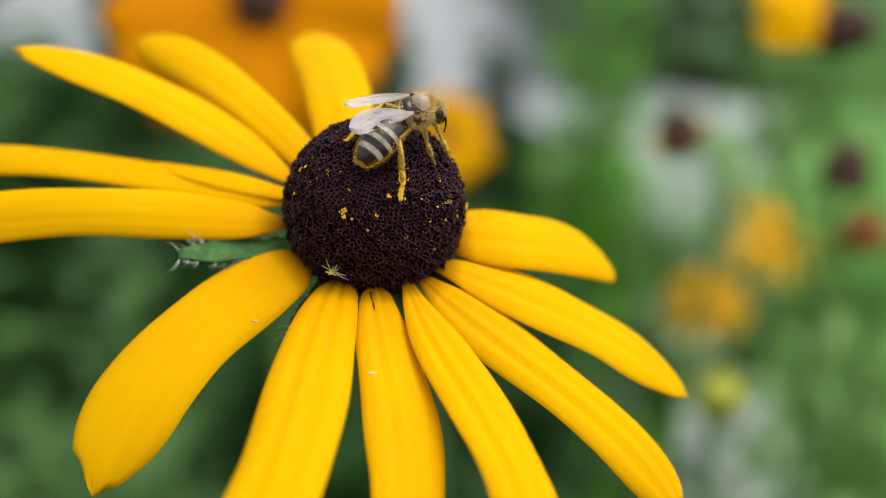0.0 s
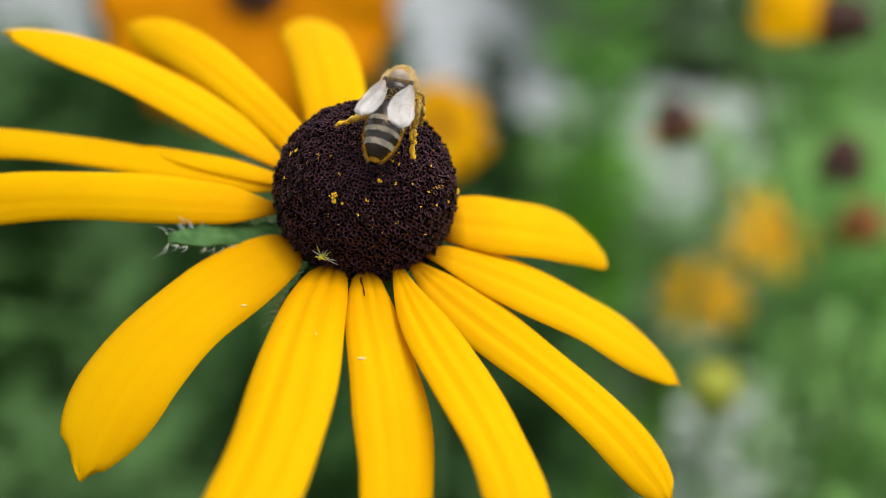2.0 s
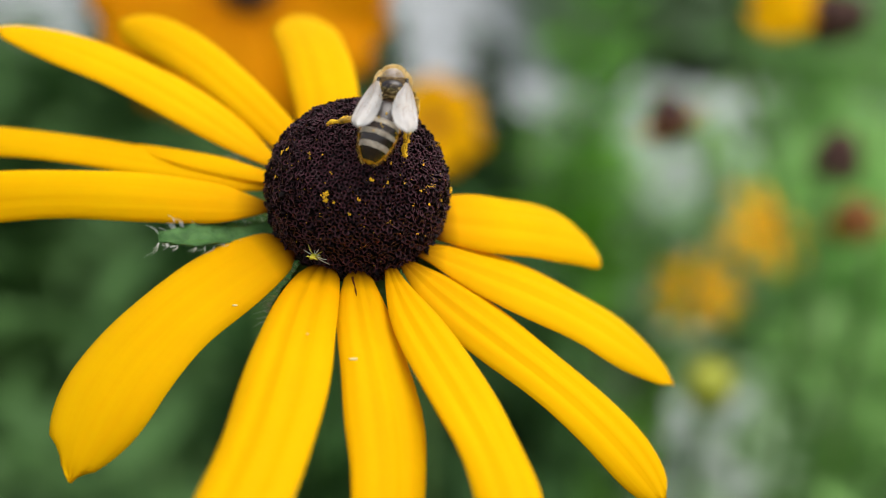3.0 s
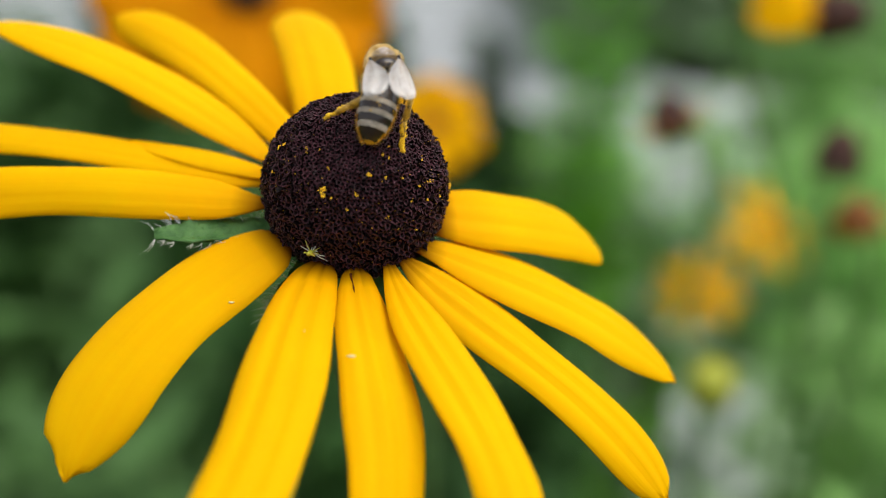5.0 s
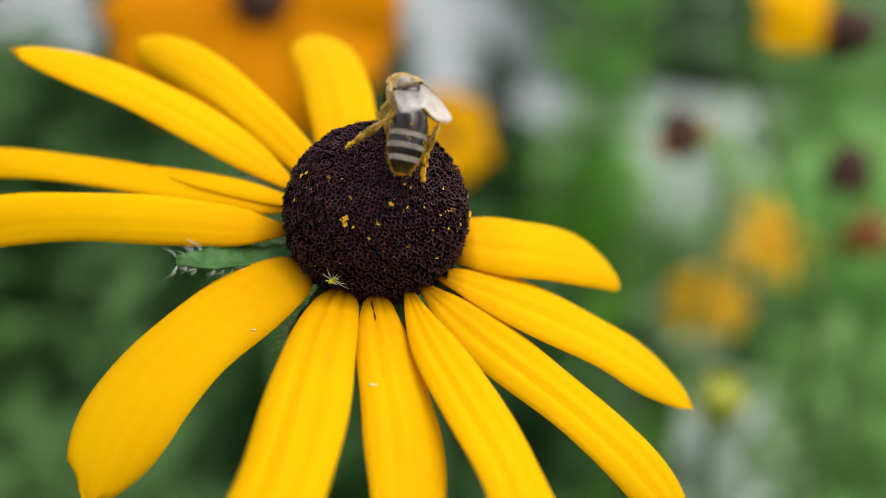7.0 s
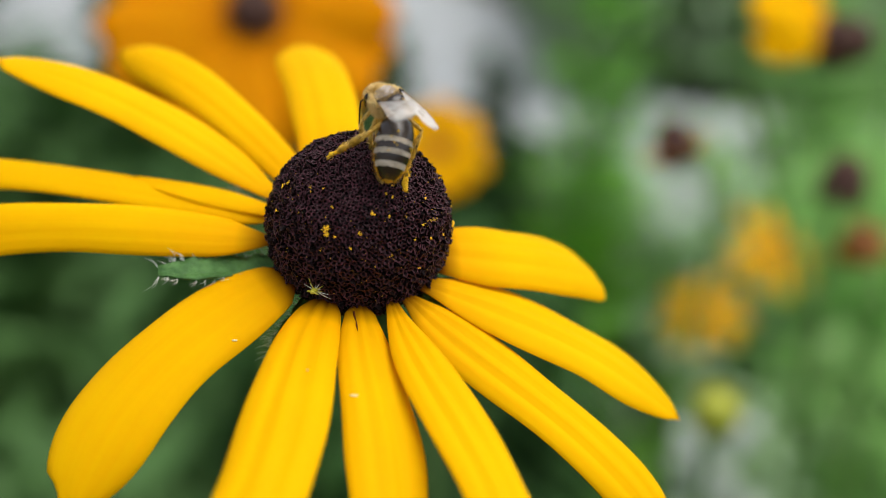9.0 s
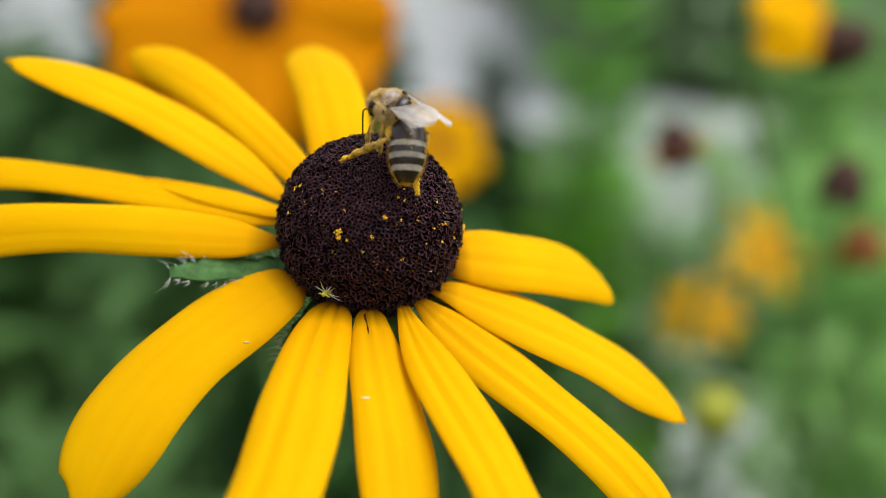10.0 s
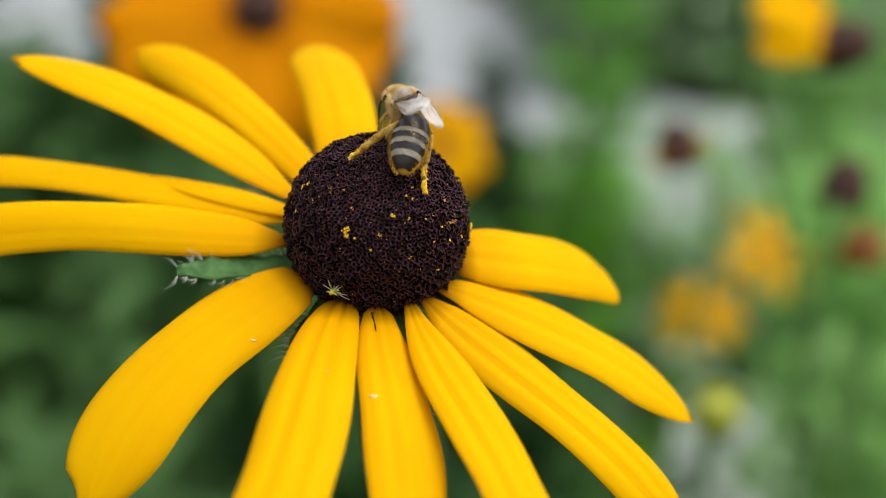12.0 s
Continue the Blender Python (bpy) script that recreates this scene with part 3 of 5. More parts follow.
# the bed: rows of plants, taller and greyer towards its right end
for row in range(16):
    y = -0.30 + row * 0.135
    for i in range(17):
        x = -1.28 + 0.16 * (i + rnd.uniform(0.2, 0.8))
        yy = y + rnd.uniform(-.05, .05)
        if math.hypot(x - 0.01, yy + 0.13) > 0.15:
            spots.append((x, yy))
for x, y in spots:
    fan = x / (y + 0.25)
    r = rnd.random()
    if y > path_edge(x) - 0.06:
        continue
    if 0.13 < fan < 0.24 and y > 0.75:
        if r > 0.7:
            continue
        k = 2 if r < 0.4 else 0
    elif 0.09 < fan <= 0.13 and y > 0.9:
        k = 3 if r < 0.15 else 0
    elif -0.07 < fan <= 0.09 and y > 0.9:
        k = 1 if r < 0.6 else 0
    elif 0.25 < fan < 0.31 and 0.45 < y < 1.2:
        k = 2
    elif fan > 0.22 and y > 1.2:
        k = 6 if r < 0.4 else 4
    elif fan > 0.31 and y < 1.2:
        k = 1 if r < 0.3 else 4
    elif fan > 0.16:
        k = 2 if r < 0.35 else 1
    elif fan > -0.16:
        k = 1
    else:
        k = 0 if r < 0.7 else 1
    src = kinds[k]
    c = copy_thing(src, pose(x, y, 0, rnd.uniform(-6, 6), rnd.uniform(-6, 6), rnd.uniform(0, 360)))
    size = rnd.uniform(0.82, 1.12)
    if -0.03 < fan <= 0.05 and y > 0.9:
        size *= 0.7
    if fan < -0.2 and y > 1.0 or 0.09 < fan <= 0.13 and y > 0.9 and k == 0:
        size *= 1.35
    if 0.13 < fan < 0.24 and y > 0.75:
        size *= max(0.3, 0.92 - 0.46 * (y - 0.45))
    c.scale = (size, size, size)

# low ground cover between the plants and along the path
def cover(count, x0, x1, y0, y1, tall, mat, label):
    v, f = [], []
    for _ in range(count):
        x, y = rnd.uniform(x0, x1) + rnd.gauss(0, .06), rnd.uniform(y0, y1) + rnd.gauss(0, .05)
        if y > path_edge(x) - 0.03 and (x > 0.9 or x < 0 or rnd.random() < 0.86):
            continue
        z = tall * (1 + 0.25 * noise.noise(Vector((x * 4, y * 4, 7)))) * rnd.random() ** 0.6
        a, el = rnd.uniform(0, math.tau), rnd.uniform(-0.1, 0.7)
        leaf_into(v, f, Vector((x, y, z)), Vector((math.cos(a) * math.cos(el), math.sin(a) * math.cos(el), math.sin(el))), Vector((rnd.uniform(-.4, .4), rnd.uniform(-.4, .4), 1)), rnd.uniform(.05, .09), rnd.uniform(.022, .036), rnd)
    tagged(raw("ground_cover", v, f, mat), label, "plants", kind="stuff")


cover(3600, -1.5, -0.32, 0.5, 2.1, 0.19, LEAF_COVER, "low dark green ground cover at the end of the bed")
cover(2600, -0.32, 0.16, 0.5, 2.1, 0.09, LEAF_COVER, "low dark green ground cover between the taller plants")
cover(2000, 0.22, 1.5, 0.5, 2.2, 0.09, LEAF_GREY, "low grey-green ground cover between the taller plants")
cover(2600, 0.18, 1.5, 0.5, 2.2, 0.09, LEAF_BRIGHT, "low bright green ground cover between the taller plants")

# the bed on the far side of the path
v, f = [], []
for _ in range(11000):
    x, y = 0.30 + 3.6 * rnd.random() ** 1.4, 2.58 + 1.8 * rnd.random()
    z = 0.58 * rnd.random() ** 1.25 * (0.75 + 0.4 * noise.noise(Vector((x * 3, y * 3, 2))))
    a, el = rnd.uniform(0, math.tau), rnd.uniform(-0.2, 0.9)
    leaf_into(v, f, Vector((x, y, z + 0.02)), Vector((math.cos(a) * math.cos(el), math.sin(a) * math.cos(el), math.sin(el))), Vector((rnd.uniform(-.4, .4), rnd.uniform(-.4, .4), 1)), rnd.uniform(.07, .14), rnd.uniform(.025, .045), rnd)
tagged(raw("far_foliage", v, f, LEAF_GREY), "pale green leafy planting beyond the gravel path", "plants", kind="stuff")

# hedge beyond the path
rnd = random.Random(9)
v, f = [], []
for _ in range(9000):
    x = rnd.uniform(-7, 7)
    top = 1.5 + 0.35 * noise.noise(Vector((x * 0.8, 3, 0))) + 0.15 * noise.noise(Vector((x * 3, 1, 0)))
    z = top * rnd.random() ** 0.7
    y = 5.3 + 0.35 * noise.noise(Vector((x * 1.5, z * 2, 5))) + rnd.uniform(-0.25, 0.3)
    a, el = rnd.uniform(math.pi * 1.0, math.pi * 2.0), rnd.uniform(-0.6, 0.8)
    leaf_into(v, f, Vector((x, y, z)), Vector((math.cos(a) * math.cos(el), math.sin(a) * math.cos(el), math.sin(el))), Vector((rnd.uniform(-.5, .5), rnd.uniform(-.5, .5), 1)), rnd.uniform(.09, .17), rnd.uniform(.05, .09), rnd)
tagged(raw("hedge", v, f, HEDGE), "dense leafy green hedge beyond the path", "hedge", kind="stuff")


# ---------------------------------------------------------------- honeybee
CHITIN = plain("dark_chitin", (0.010, 0.005, 0.003), (0.034, 0.019, 0.010), 700, 0.27, 0.3, 0.00004, spec=0.6)
SHIELD = plain("grey_thorax_shield", (0.24, 0.19, 0.15), (0.52, 0.45, 0.39), 900, 0.42, 0.5, 0.00006, spec=0.5)
FUZZ = plain("tan_fuzz", (0.60, 0.40, 0.11), (0.93, 0.74, 0.36), 900, 0.75, 0)
UNDER = plain("tan_undercoat", (0.045, 0.026, 0.010), (0.16, 0.10, 0.035), 1200, 0.8, 0.5, 0.00006)
BAND = plain("pale_hair_band", (0.26, 0.21, 0.14), (0.72, 0.64, 0.50), 1500, 0.8, 0.8, 0.00006)
LEG = plain("dusty_leg", (0.07, 0.032, 0.006), (0.72, 0.42, 0.03), 1500, 0.5, 0.8, 0.00008)
EYE_MAT = plain("bee_eye", (0.014, 0.009, 0.007), (0.05, 0.03, 0.02), 800, 0.2, 0.1, 0.00002, spec=0.6)
VEIN = plain("wing_vein", (0.18, 0.11, 0.06), (0.38, 0.28, 0.18), 900, 0.5, 0)


def wing_material():
    m, n, l, p = nodes_of("wing_membrane")
    f = noise_of(n, l, 700, 3)
    l.new(ramp(n, l, f, [(0.3, (0.68, 0.65, 0.62)), (0.7, (0.88, 0.86, 0.84))]), p.inputs["Base Color"])
    p.inputs["Roughness"].default_value = 0.28
    p.inputs["Specular IOR Level"].default_value = 0.7
    bump(n, l, p, noise_of(n, l, 1600, 3), 0.4, 0.00005)
    t = n.new("ShaderNodeBsdfTransparent")
    tl = n.new("ShaderNodeBsdfTranslucent")
    tl.inputs["Color"].default_value = (0.7, 0.67, 0.62, 1)
    m1, m2 = n.new("ShaderNodeMixShader"), n.new("ShaderNodeMixShader")
    m1.inputs[0].default_value = 0.30
    l.new(p.outputs[0], m1.inputs[1])
    l.new(tl.outputs[0], m1.inputs[2])
    reach = n.new("ShaderNodeSeparateXYZ")
    l.new(n.new("ShaderNodeTexCoord").outputs["Generated"], reach.inputs[0])
    l.new(ramp(n, l, reach.outputs["X"], [(0.0, (0.22, 0.22, 0.22)), (0.45, (0.42, 0.42, 0.42)), (1.0, (0.62, 0.62, 0.62))]), m2.inputs[0])
    l.new(m1.outputs[0], m2.inputs[1])
    l.new(t.outputs[0], m2.inputs[2])
    l.new(m2.outputs[0], n["Material Output"].inputs["Surface"])
    return m


WING = wing_material()


def fuzz(parent, centre, radii, count, length, keep, seed, lean=(0, 0, 0)):
    """Short hairs standing on an ellipsoid, where keep(direction) holds."""
    rnd = random.Random(seed)
    v, f = [], []
    c, lean = Vector(centre), Vector(lean)
    while len(f) < count * 2:
        d = Vector((rnd.gauss(0, 1), rnd.gauss(0, 1), rnd.gauss(0, 1))).normalized()
        if not keep(d):
            continue
        root = c + Vector((d.x * radii[0], d.y * radii[1], d.z * radii[2])) * 0.97
        n = Vector((d.x / radii[0], d.y / radii[1], d.z / radii[2])).normalized()
        out = (n + lean + Vector((rnd.uniform(-.45, .45), rnd.uniform(-.45, .45), rnd.uniform(-.45, .45)))).normalized()
        s = out.cross(Vector((rnd.uniform(-1, 1), rnd.uniform(-1, 1), rnd.uniform(-1, 1)))).normalized() * 0.000021
        ln = length * rnd.uniform(.5, 1.15)
        k = len(v)
        v += [root - s, root + s, root + out * ln * 0.6 + s * 0.7, root + out * ln * 0.6 - s * 0.7, root + out * ln + Vector((0, 0, -0.1)) * ln]
        f += [(k, k + 1, k + 2, k + 3), (k + 3, k + 2, k + 4)]
    return tagged(raw("fuzz", v, f, FUZZ, parent), "short tan hairs", kind="stuff")


MM = 0.00094
bee = tagged(empty("honeybee", Matrix()), "honeybee with grey-banded dark abdomen, dusted with yellow pollen", "bee")
bm = bmesh.new()
ball(bm, (0, 0, 0), (1.82 * MM, 1.72 * MM, 1.62 * MM), 24, 16)
thorax = part("thorax", bm, UNDER, bee)
fuzz(thorax, (0, 0, 0), (1.82 * MM, 1.72 * MM, 1.62 * MM), 7000, 0.62 * MM, lambda d: (d.z > 0.35 or noise.noise(d * 3.5) > -0.12) and not (d.z > 0.55 and -0.7 < d.x < 0.66) and not (d.z > 0.1 and d.x < -0.4 and abs(d.y) < 0.65), 1)
bm = bmesh.new()
ball(bm, (0.2 * MM, 0, 0.12 * MM), (1.42 * MM, 1.56 * MM, 1.68 * MM), 28, 18)
part("scutum", bm, SHIELD, thorax, "smooth grey back plate")
bm = bmesh.new()
ball(bm, (-1.2 * MM, 0, 0.82 * MM), (0.85 * MM, 1.2 * MM, 0.74 * MM), 20, 14)
part("scutellum", bm, CHITIN, thorax, "dark brown hind plate")
fuzz(thorax, (0.2 * MM, 0, 0.12 * MM), (1.44 * MM, 1.58 * MM, 1.70 * MM), 1500, 0.20 * MM, lambda d: d.z > 0.35 and d.x * d.x + d.y * d.y > 0.25 * noise.noise(d * 9) + 0.12, 4)
fuzz(thorax, (-1.2 * MM, 0, 0.82 * MM), (0.85 * MM, 1.2 * MM, 0.74 * MM), 120, 0.25 * MM, lambda d: d.z > -0.2 and d.x < -0.5, 5)
for sgn in (1, -1):
    bm = bmesh.new()
    ball(bm, (-0.40 * MM, sgn * 1.52 * MM, 1.02 * MM), (0.40 * MM, 0.20 * MM, 0.20 * MM), 12, 8)
    part("wing_base", bm, CHITIN, thorax, "dark wing joint")

bm = bmesh.new()
ball(bm, (1.9 * MM, 0, -0.55 * MM), (0.82 * MM, 1.42 * MM, 1.3 * MM), 20, 14)
ball(bm, (2.15 * MM, 0, -1.6 * MM), (0.6 * MM, 0.7 * MM, 0.7 * MM), 12, 8)
head = part("head", bm, CHITIN, bee)
fuzz(head, (1.9 * MM, 0, -0.55 * MM), (0.86 * MM, 1.38 * MM, 1.3 * MM), 2000, 0.52 * MM, lambda d: abs(d.y) < 0.72 and d.z > -0.1, 2)
for sgn in (1, -1):
    bm = bmesh.new()
    ball(bm, (1.9 * MM, sgn * 1.12 * MM, -0.55 * MM), (0.5 * MM, 0.42 * MM, 0.98 * MM), 14, 10)
    part("eye", bm, EYE_MAT, head, "glossy black compound eye")
    bm = bmesh.new()
    s = sgn
    if s > 0:
        feeler = [(2.55, 0.45, -1.3), (3.0, 0.9, -1.3), (3.1, 1.05, -1.5), (2.95, 1.3, -2.5), (2.75, 1.5, -4.3)]
    else:
        feeler = [(2.5, -0.25, -1.3), (2.72, -0.4, -1.6), (2.72, -0.45, -1.85), (2.6, -0.5, -2.5), (2.3, -0.5, -3.4)]
    tube(bm, [Vector(p) * MM for p in feeler], [0.08 * MM, 0.07 * MM, 0.09 * MM, 0.10 * MM, 0.08 * MM], 8)
    part("antenna", bm, CHITIN, head)

# abdomen: overlapping plates along -x from its waist
ABD_LEN = 7.5


def abdomen_radius(s):
    return np.interp(s, [0, 0.05, 0.14, 0.3, 0.5, 0.66, 0.8, 0.9, 0.96, 1.0], [0.35, 0.85, 1.55, 1.86, 1.92, 1.80, 1.46, 1.02, 0.65, 0.2]) * MM


PLATES = [0.0, 0.40, 0.565, 0.735, 0.955]


def plate_shell(bm, s0, s1, lift, steps=6, seg=28, cover=math.tau, ragged=0.0):
    """A ring or saddle of the abdomen's skin between two lengths, lifted off it, with a rolled rear edge."""
    rows = []
    for i in range(steps + 1):
        s = s0 + (s1 - s0) * i / steps
        r = abdomen_radius(s) + lift * (0.35 + 0.65 * i / steps)
        sag = 0.55 * MM * math.sin(math.pi * min(1, s)) - 0.5 * MM * s
        row = []
        for k in range(seg + (cover < math.tau)):
            a = -cover / 2 + cover * k / seg
            slip = ragged * (noise.noise(Vector((a * 4, i * 1.7, s0 * 30))) + 0.6 * noise.noise(Vector((a * 11, i * 2.3, s0 * 9))))
            row.append(bm.verts.new((-ABD_LEN * MM * (s + slip), r * math.sin(a), sag + 0.86 * r * math.cos(a))))
        rows.append(row)
    m = len(rows[0])
    for r, q in zip(rows, rows[1:]):
        for k in range(m if cover >= math.tau else m - 1):
            bm.faces.new((r[k], r[(k + 1) % m], q[(k + 1) % m], q[k]))
    return rows


bm = bmesh.new()
rows_ = plate_shell(bm, 0.0, 1.0, 0.0, 30)
bm.faces.new(rows_[0])
bm.faces.new(rows_[-1][::-1])
DUST = plain("pollen_dusted_belly", (0.30, 0.16, 0.012), (0.72, 0.42, 0.012), 1500, 0.8, 0.7, 0.00008)
abdomen = part("abdomen", bm, DUST, bee, "dark banded abdomen with pollen on its sides")
for s0, s1 in zip(PLATES, PLATES[1:]):
    cover = radians(196 - 46 * s0)
    wide = 0.0 if s0 == 0 else 0.058 / (s1 - s0)
    b0 = s0 + (s1 - s0) * wide
    bm = bmesh.new()
    plate_shell(bm, b0, s1 + 0.012, 0.10 * MM, 6, 28, cover)
    part("back_plate", bm, CHITIN, abdomen)
    if wide:
        bm = bmesh.new()
        plate_shell(bm, s0 + 0.008, b0 + 0.025, 0.13 * MM, 4, 56, cover * 1.02, 0.012)
        part("hair_band", bm, BAND, abdomen, "pale grey band of short hairs")


def abdomen_spot(s, a, lift):
    r = abdomen_radius(s) + lift
    return Vector((-ABD_LEN * MM * s, r * math.sin(a), 0.55 * MM * math.sin(math.pi * s) - 0.5 * MM * s + 0.86 * r * math.cos(a)))


def coat(count, material, label, pick, length, stand, seed):
    """Fine hairs lying backwards on the abdomen at the lengths and angles that pick draws."""
    rnd = random.Random(seed)
    v, f = [], []
    for _ in range(count):
        s, a = pick(rnd)
        root = abdomen_spot(s, a, 0.10 * MM)
        out = Vector((0, math.sin(a), math.cos(a)))
        d = (Vector((-1, 0, 0)) + out * rnd.uniform(0.3, 1) * stand + Vector((0, rnd.gauss(0, .3), rnd.gauss(0, .2)))).normalized()
        w = d.cross(out).normalized() * 0.000018
        tip = root + d * length * rnd.uniform(.6, 1.2) * MM
        k = len(v)
        v += [root - w, root + w, tip]
        f.append((k, k + 1, k + 2))
    return tagged(raw("hairs", v, f, material, abdomen), label, kind="stuff")


BAND_HAIR = plain("band_hair", (0.30, 0.26, 0.20), (0.66, 0.60, 0.50), 900, 0.7, 0)
GOLD_HAIR = plain("golden_hair", (0.66, 0.42, 0.06), (0.90, 0.66, 0.20), 900, 0.7, 0)
coat(1800, BAND_HAIR, "short pale hairs of the bands", lambda r: (r.choice(PLATES[1:4]) + r.uniform(0.004, 0.066), radians(r.uniform(-78, 78))), 0.24, 0.25, 6)
coat(1500, GOLD_HAIR, "golden hairs along the sides", lambda r: (r.uniform(0.05, 0.99), r.choice((-1, 1)) * radians(r.gauss(102, 11))), 0.46, 1.3, 8)
rnd = random.Random(3)
bm = bmesh.new()
for _ in range(300):
    s = rnd.uniform(0.12, 0.98)
    a = rnd.choice((-1, 1)) * radians(rnd.gauss(104, 13))
    r = abdomen_radius(s) + 0.08 * MM
    lump(bm, (-ABD_LEN * MM * s, r * math.sin(a), 0.55 * MM * math.sin(math.pi * s) - 0.5 * MM * s + 0.86 * r * math.cos(a)), rnd.uniform(0.04, 0.10) * MM, rnd)
for s, a in ((0.42, 8), (0.5, -4), (0.53, -12), (0.62, 10), (0.33, -10)):
    r = abdomen_radius(s) + 0.15 * MM
    lump(bm, (-ABD_LEN * MM * s, r * math.sin(radians(a)), 0.55 * MM * math.sin(math.pi * s) - 0.5 * MM * s + 0.86 * r * math.cos(radians(a))), 0.10 * MM, rnd)
tagged(part("pollen_dust", bm, POLLEN, abdomen, "specks of yellow pollen"), kind="stuff")


def wing(name, length, width, sgn):
    """A wing lying in its own xy plane, hinged at the origin and running along -x, with raised veins."""
    bm = bmesh.new()
    rows, nx, ny = [], 22, 7
    for i in range(nx + 1):
        s = i / nx
        lead = width * float(np.interp(s, [0, 0.3, 0.7, 0.9, 0.97, 1.0], [0.02, 0.12, 0.14, 0.06, -0.12, -0.34]))
        trail = -width * float(np.interp(s, [0, 0.12, 0.3, 0.5, 0.7, 0.85, 0.94, 0.98, 1.0], [0.06, 0.22, 0.52, 0.74, 0.84, 0.80, 0.68, 0.54, 0.40]))
        row = []
        for j in range(ny + 1):
            u = j / ny
            y = lead + (trail - lead) * u
            z = 0.08 * width * math.sin(u * 11 + s * 5) * s + 0.10 * width * math.sin(math.pi * s) * u
            row.append(bm.verts.new((-length * s, sgn * -y * -1, z)))
        rows.append(row)
    for r, q in zip(rows, rows[1:]):
        for j in range(ny):
            bm.faces.new((r[j], r[j + 1], q[j + 1], q[j]))
    spots = [[w.co.copy() for w in r] for r in rows]
    ob = part(name, bm, WING, bee, "clear whitish wing")
    bm = bmesh.new()
    for path, rad in (([(0, 0), (6, 0), (12, 0), (17, 0)], 0.075), ([(0, 1), (7, 1), (13, 1), (17, 1)], 0.05), ([(2, 1), (7, 3), (11, 5), (13, 6)], 0.045), ([(7, 1), (9, 3), (13, 4), (16, 4)], 0.04), ([(11, 1), (12, 3), (13, 4)], 0.035), ([(3, 3), (7, 5), (9, 7)], 0.04), ([(13, 1), (14, 3), (16, 4)], 0.03), ([(7, 3), (9, 3)], 0.035)):
        tube(bm, [spots[i][j] + Vector((0, 0, 0.02 * MM)) for i, j in path], [rad * 0.5 * MM * (0.8 if i else 1) for i in range(len(path))], 5)
    part("veins", bm, VEIN, ob, "thin brown wing veins")
    return ob


wings = {}
for tag_, sgn in (("left", 1), ("right", -1)):
    wings["fore_" + tag_] = wing("forewing", 7.3 * MM, 2.9 * MM, sgn)
    wings["hind_" + tag_] = wing("hindwing", 5.4 * MM, 2.0 * MM, sgn)


def leg_hair(parent, length, r, s0, s1, count, seed, at=None):
    """Fine golden bristles that lie down along a leg piece."""
    rnd = random.Random(seed)
    v, f = [], []
    for _ in range(count):
        a, s = rnd.uniform(0, math.tau), rnd.uniform(s0, s1)
        out = Vector((math.cos(a), math.sin(a), 0))
        root = Vector(at(s, 0.08) if at else (0.03 * MM, 0, -length * s)) + out * r * MM
        d = (out * rnd.uniform(0.3, 1) + Vector((0, 0, -1))).normalized()
        w = d.cross(out).normalized() * 0.000016
        k = len(v)
        v += [root - w, root + w, root + d * rnd.uniform(0.2, 0.5) * MM]
        f.append((k, k + 1, k + 2))
    return tagged(raw("bristles", v, f, GOLD_HAIR, parent), "fine golden leg bristles", kind="stuff")


def thigh(length, thick=1.0):
    """Upper leg piece: joint at the origin, the knee at -z."""
    bm = bmesh.new()
    tube(bm, [(0, 0, 0), (0.05 * MM, 0, -length * 0.35), (0.03 * MM, 0, -length * 0.8), (0, 0, -length)], [0.26 * MM * thick, 0.38 * MM * thick, 0.30 * MM * thick, 0.20 * MM * thick], 12)
    ob = part("thigh", bm, LEG, bee, "pollen-dusted upper leg")
    leg_hair(ob, length, 0.3 * thick, 0.05, 0.98, 220, 17)
    return ob


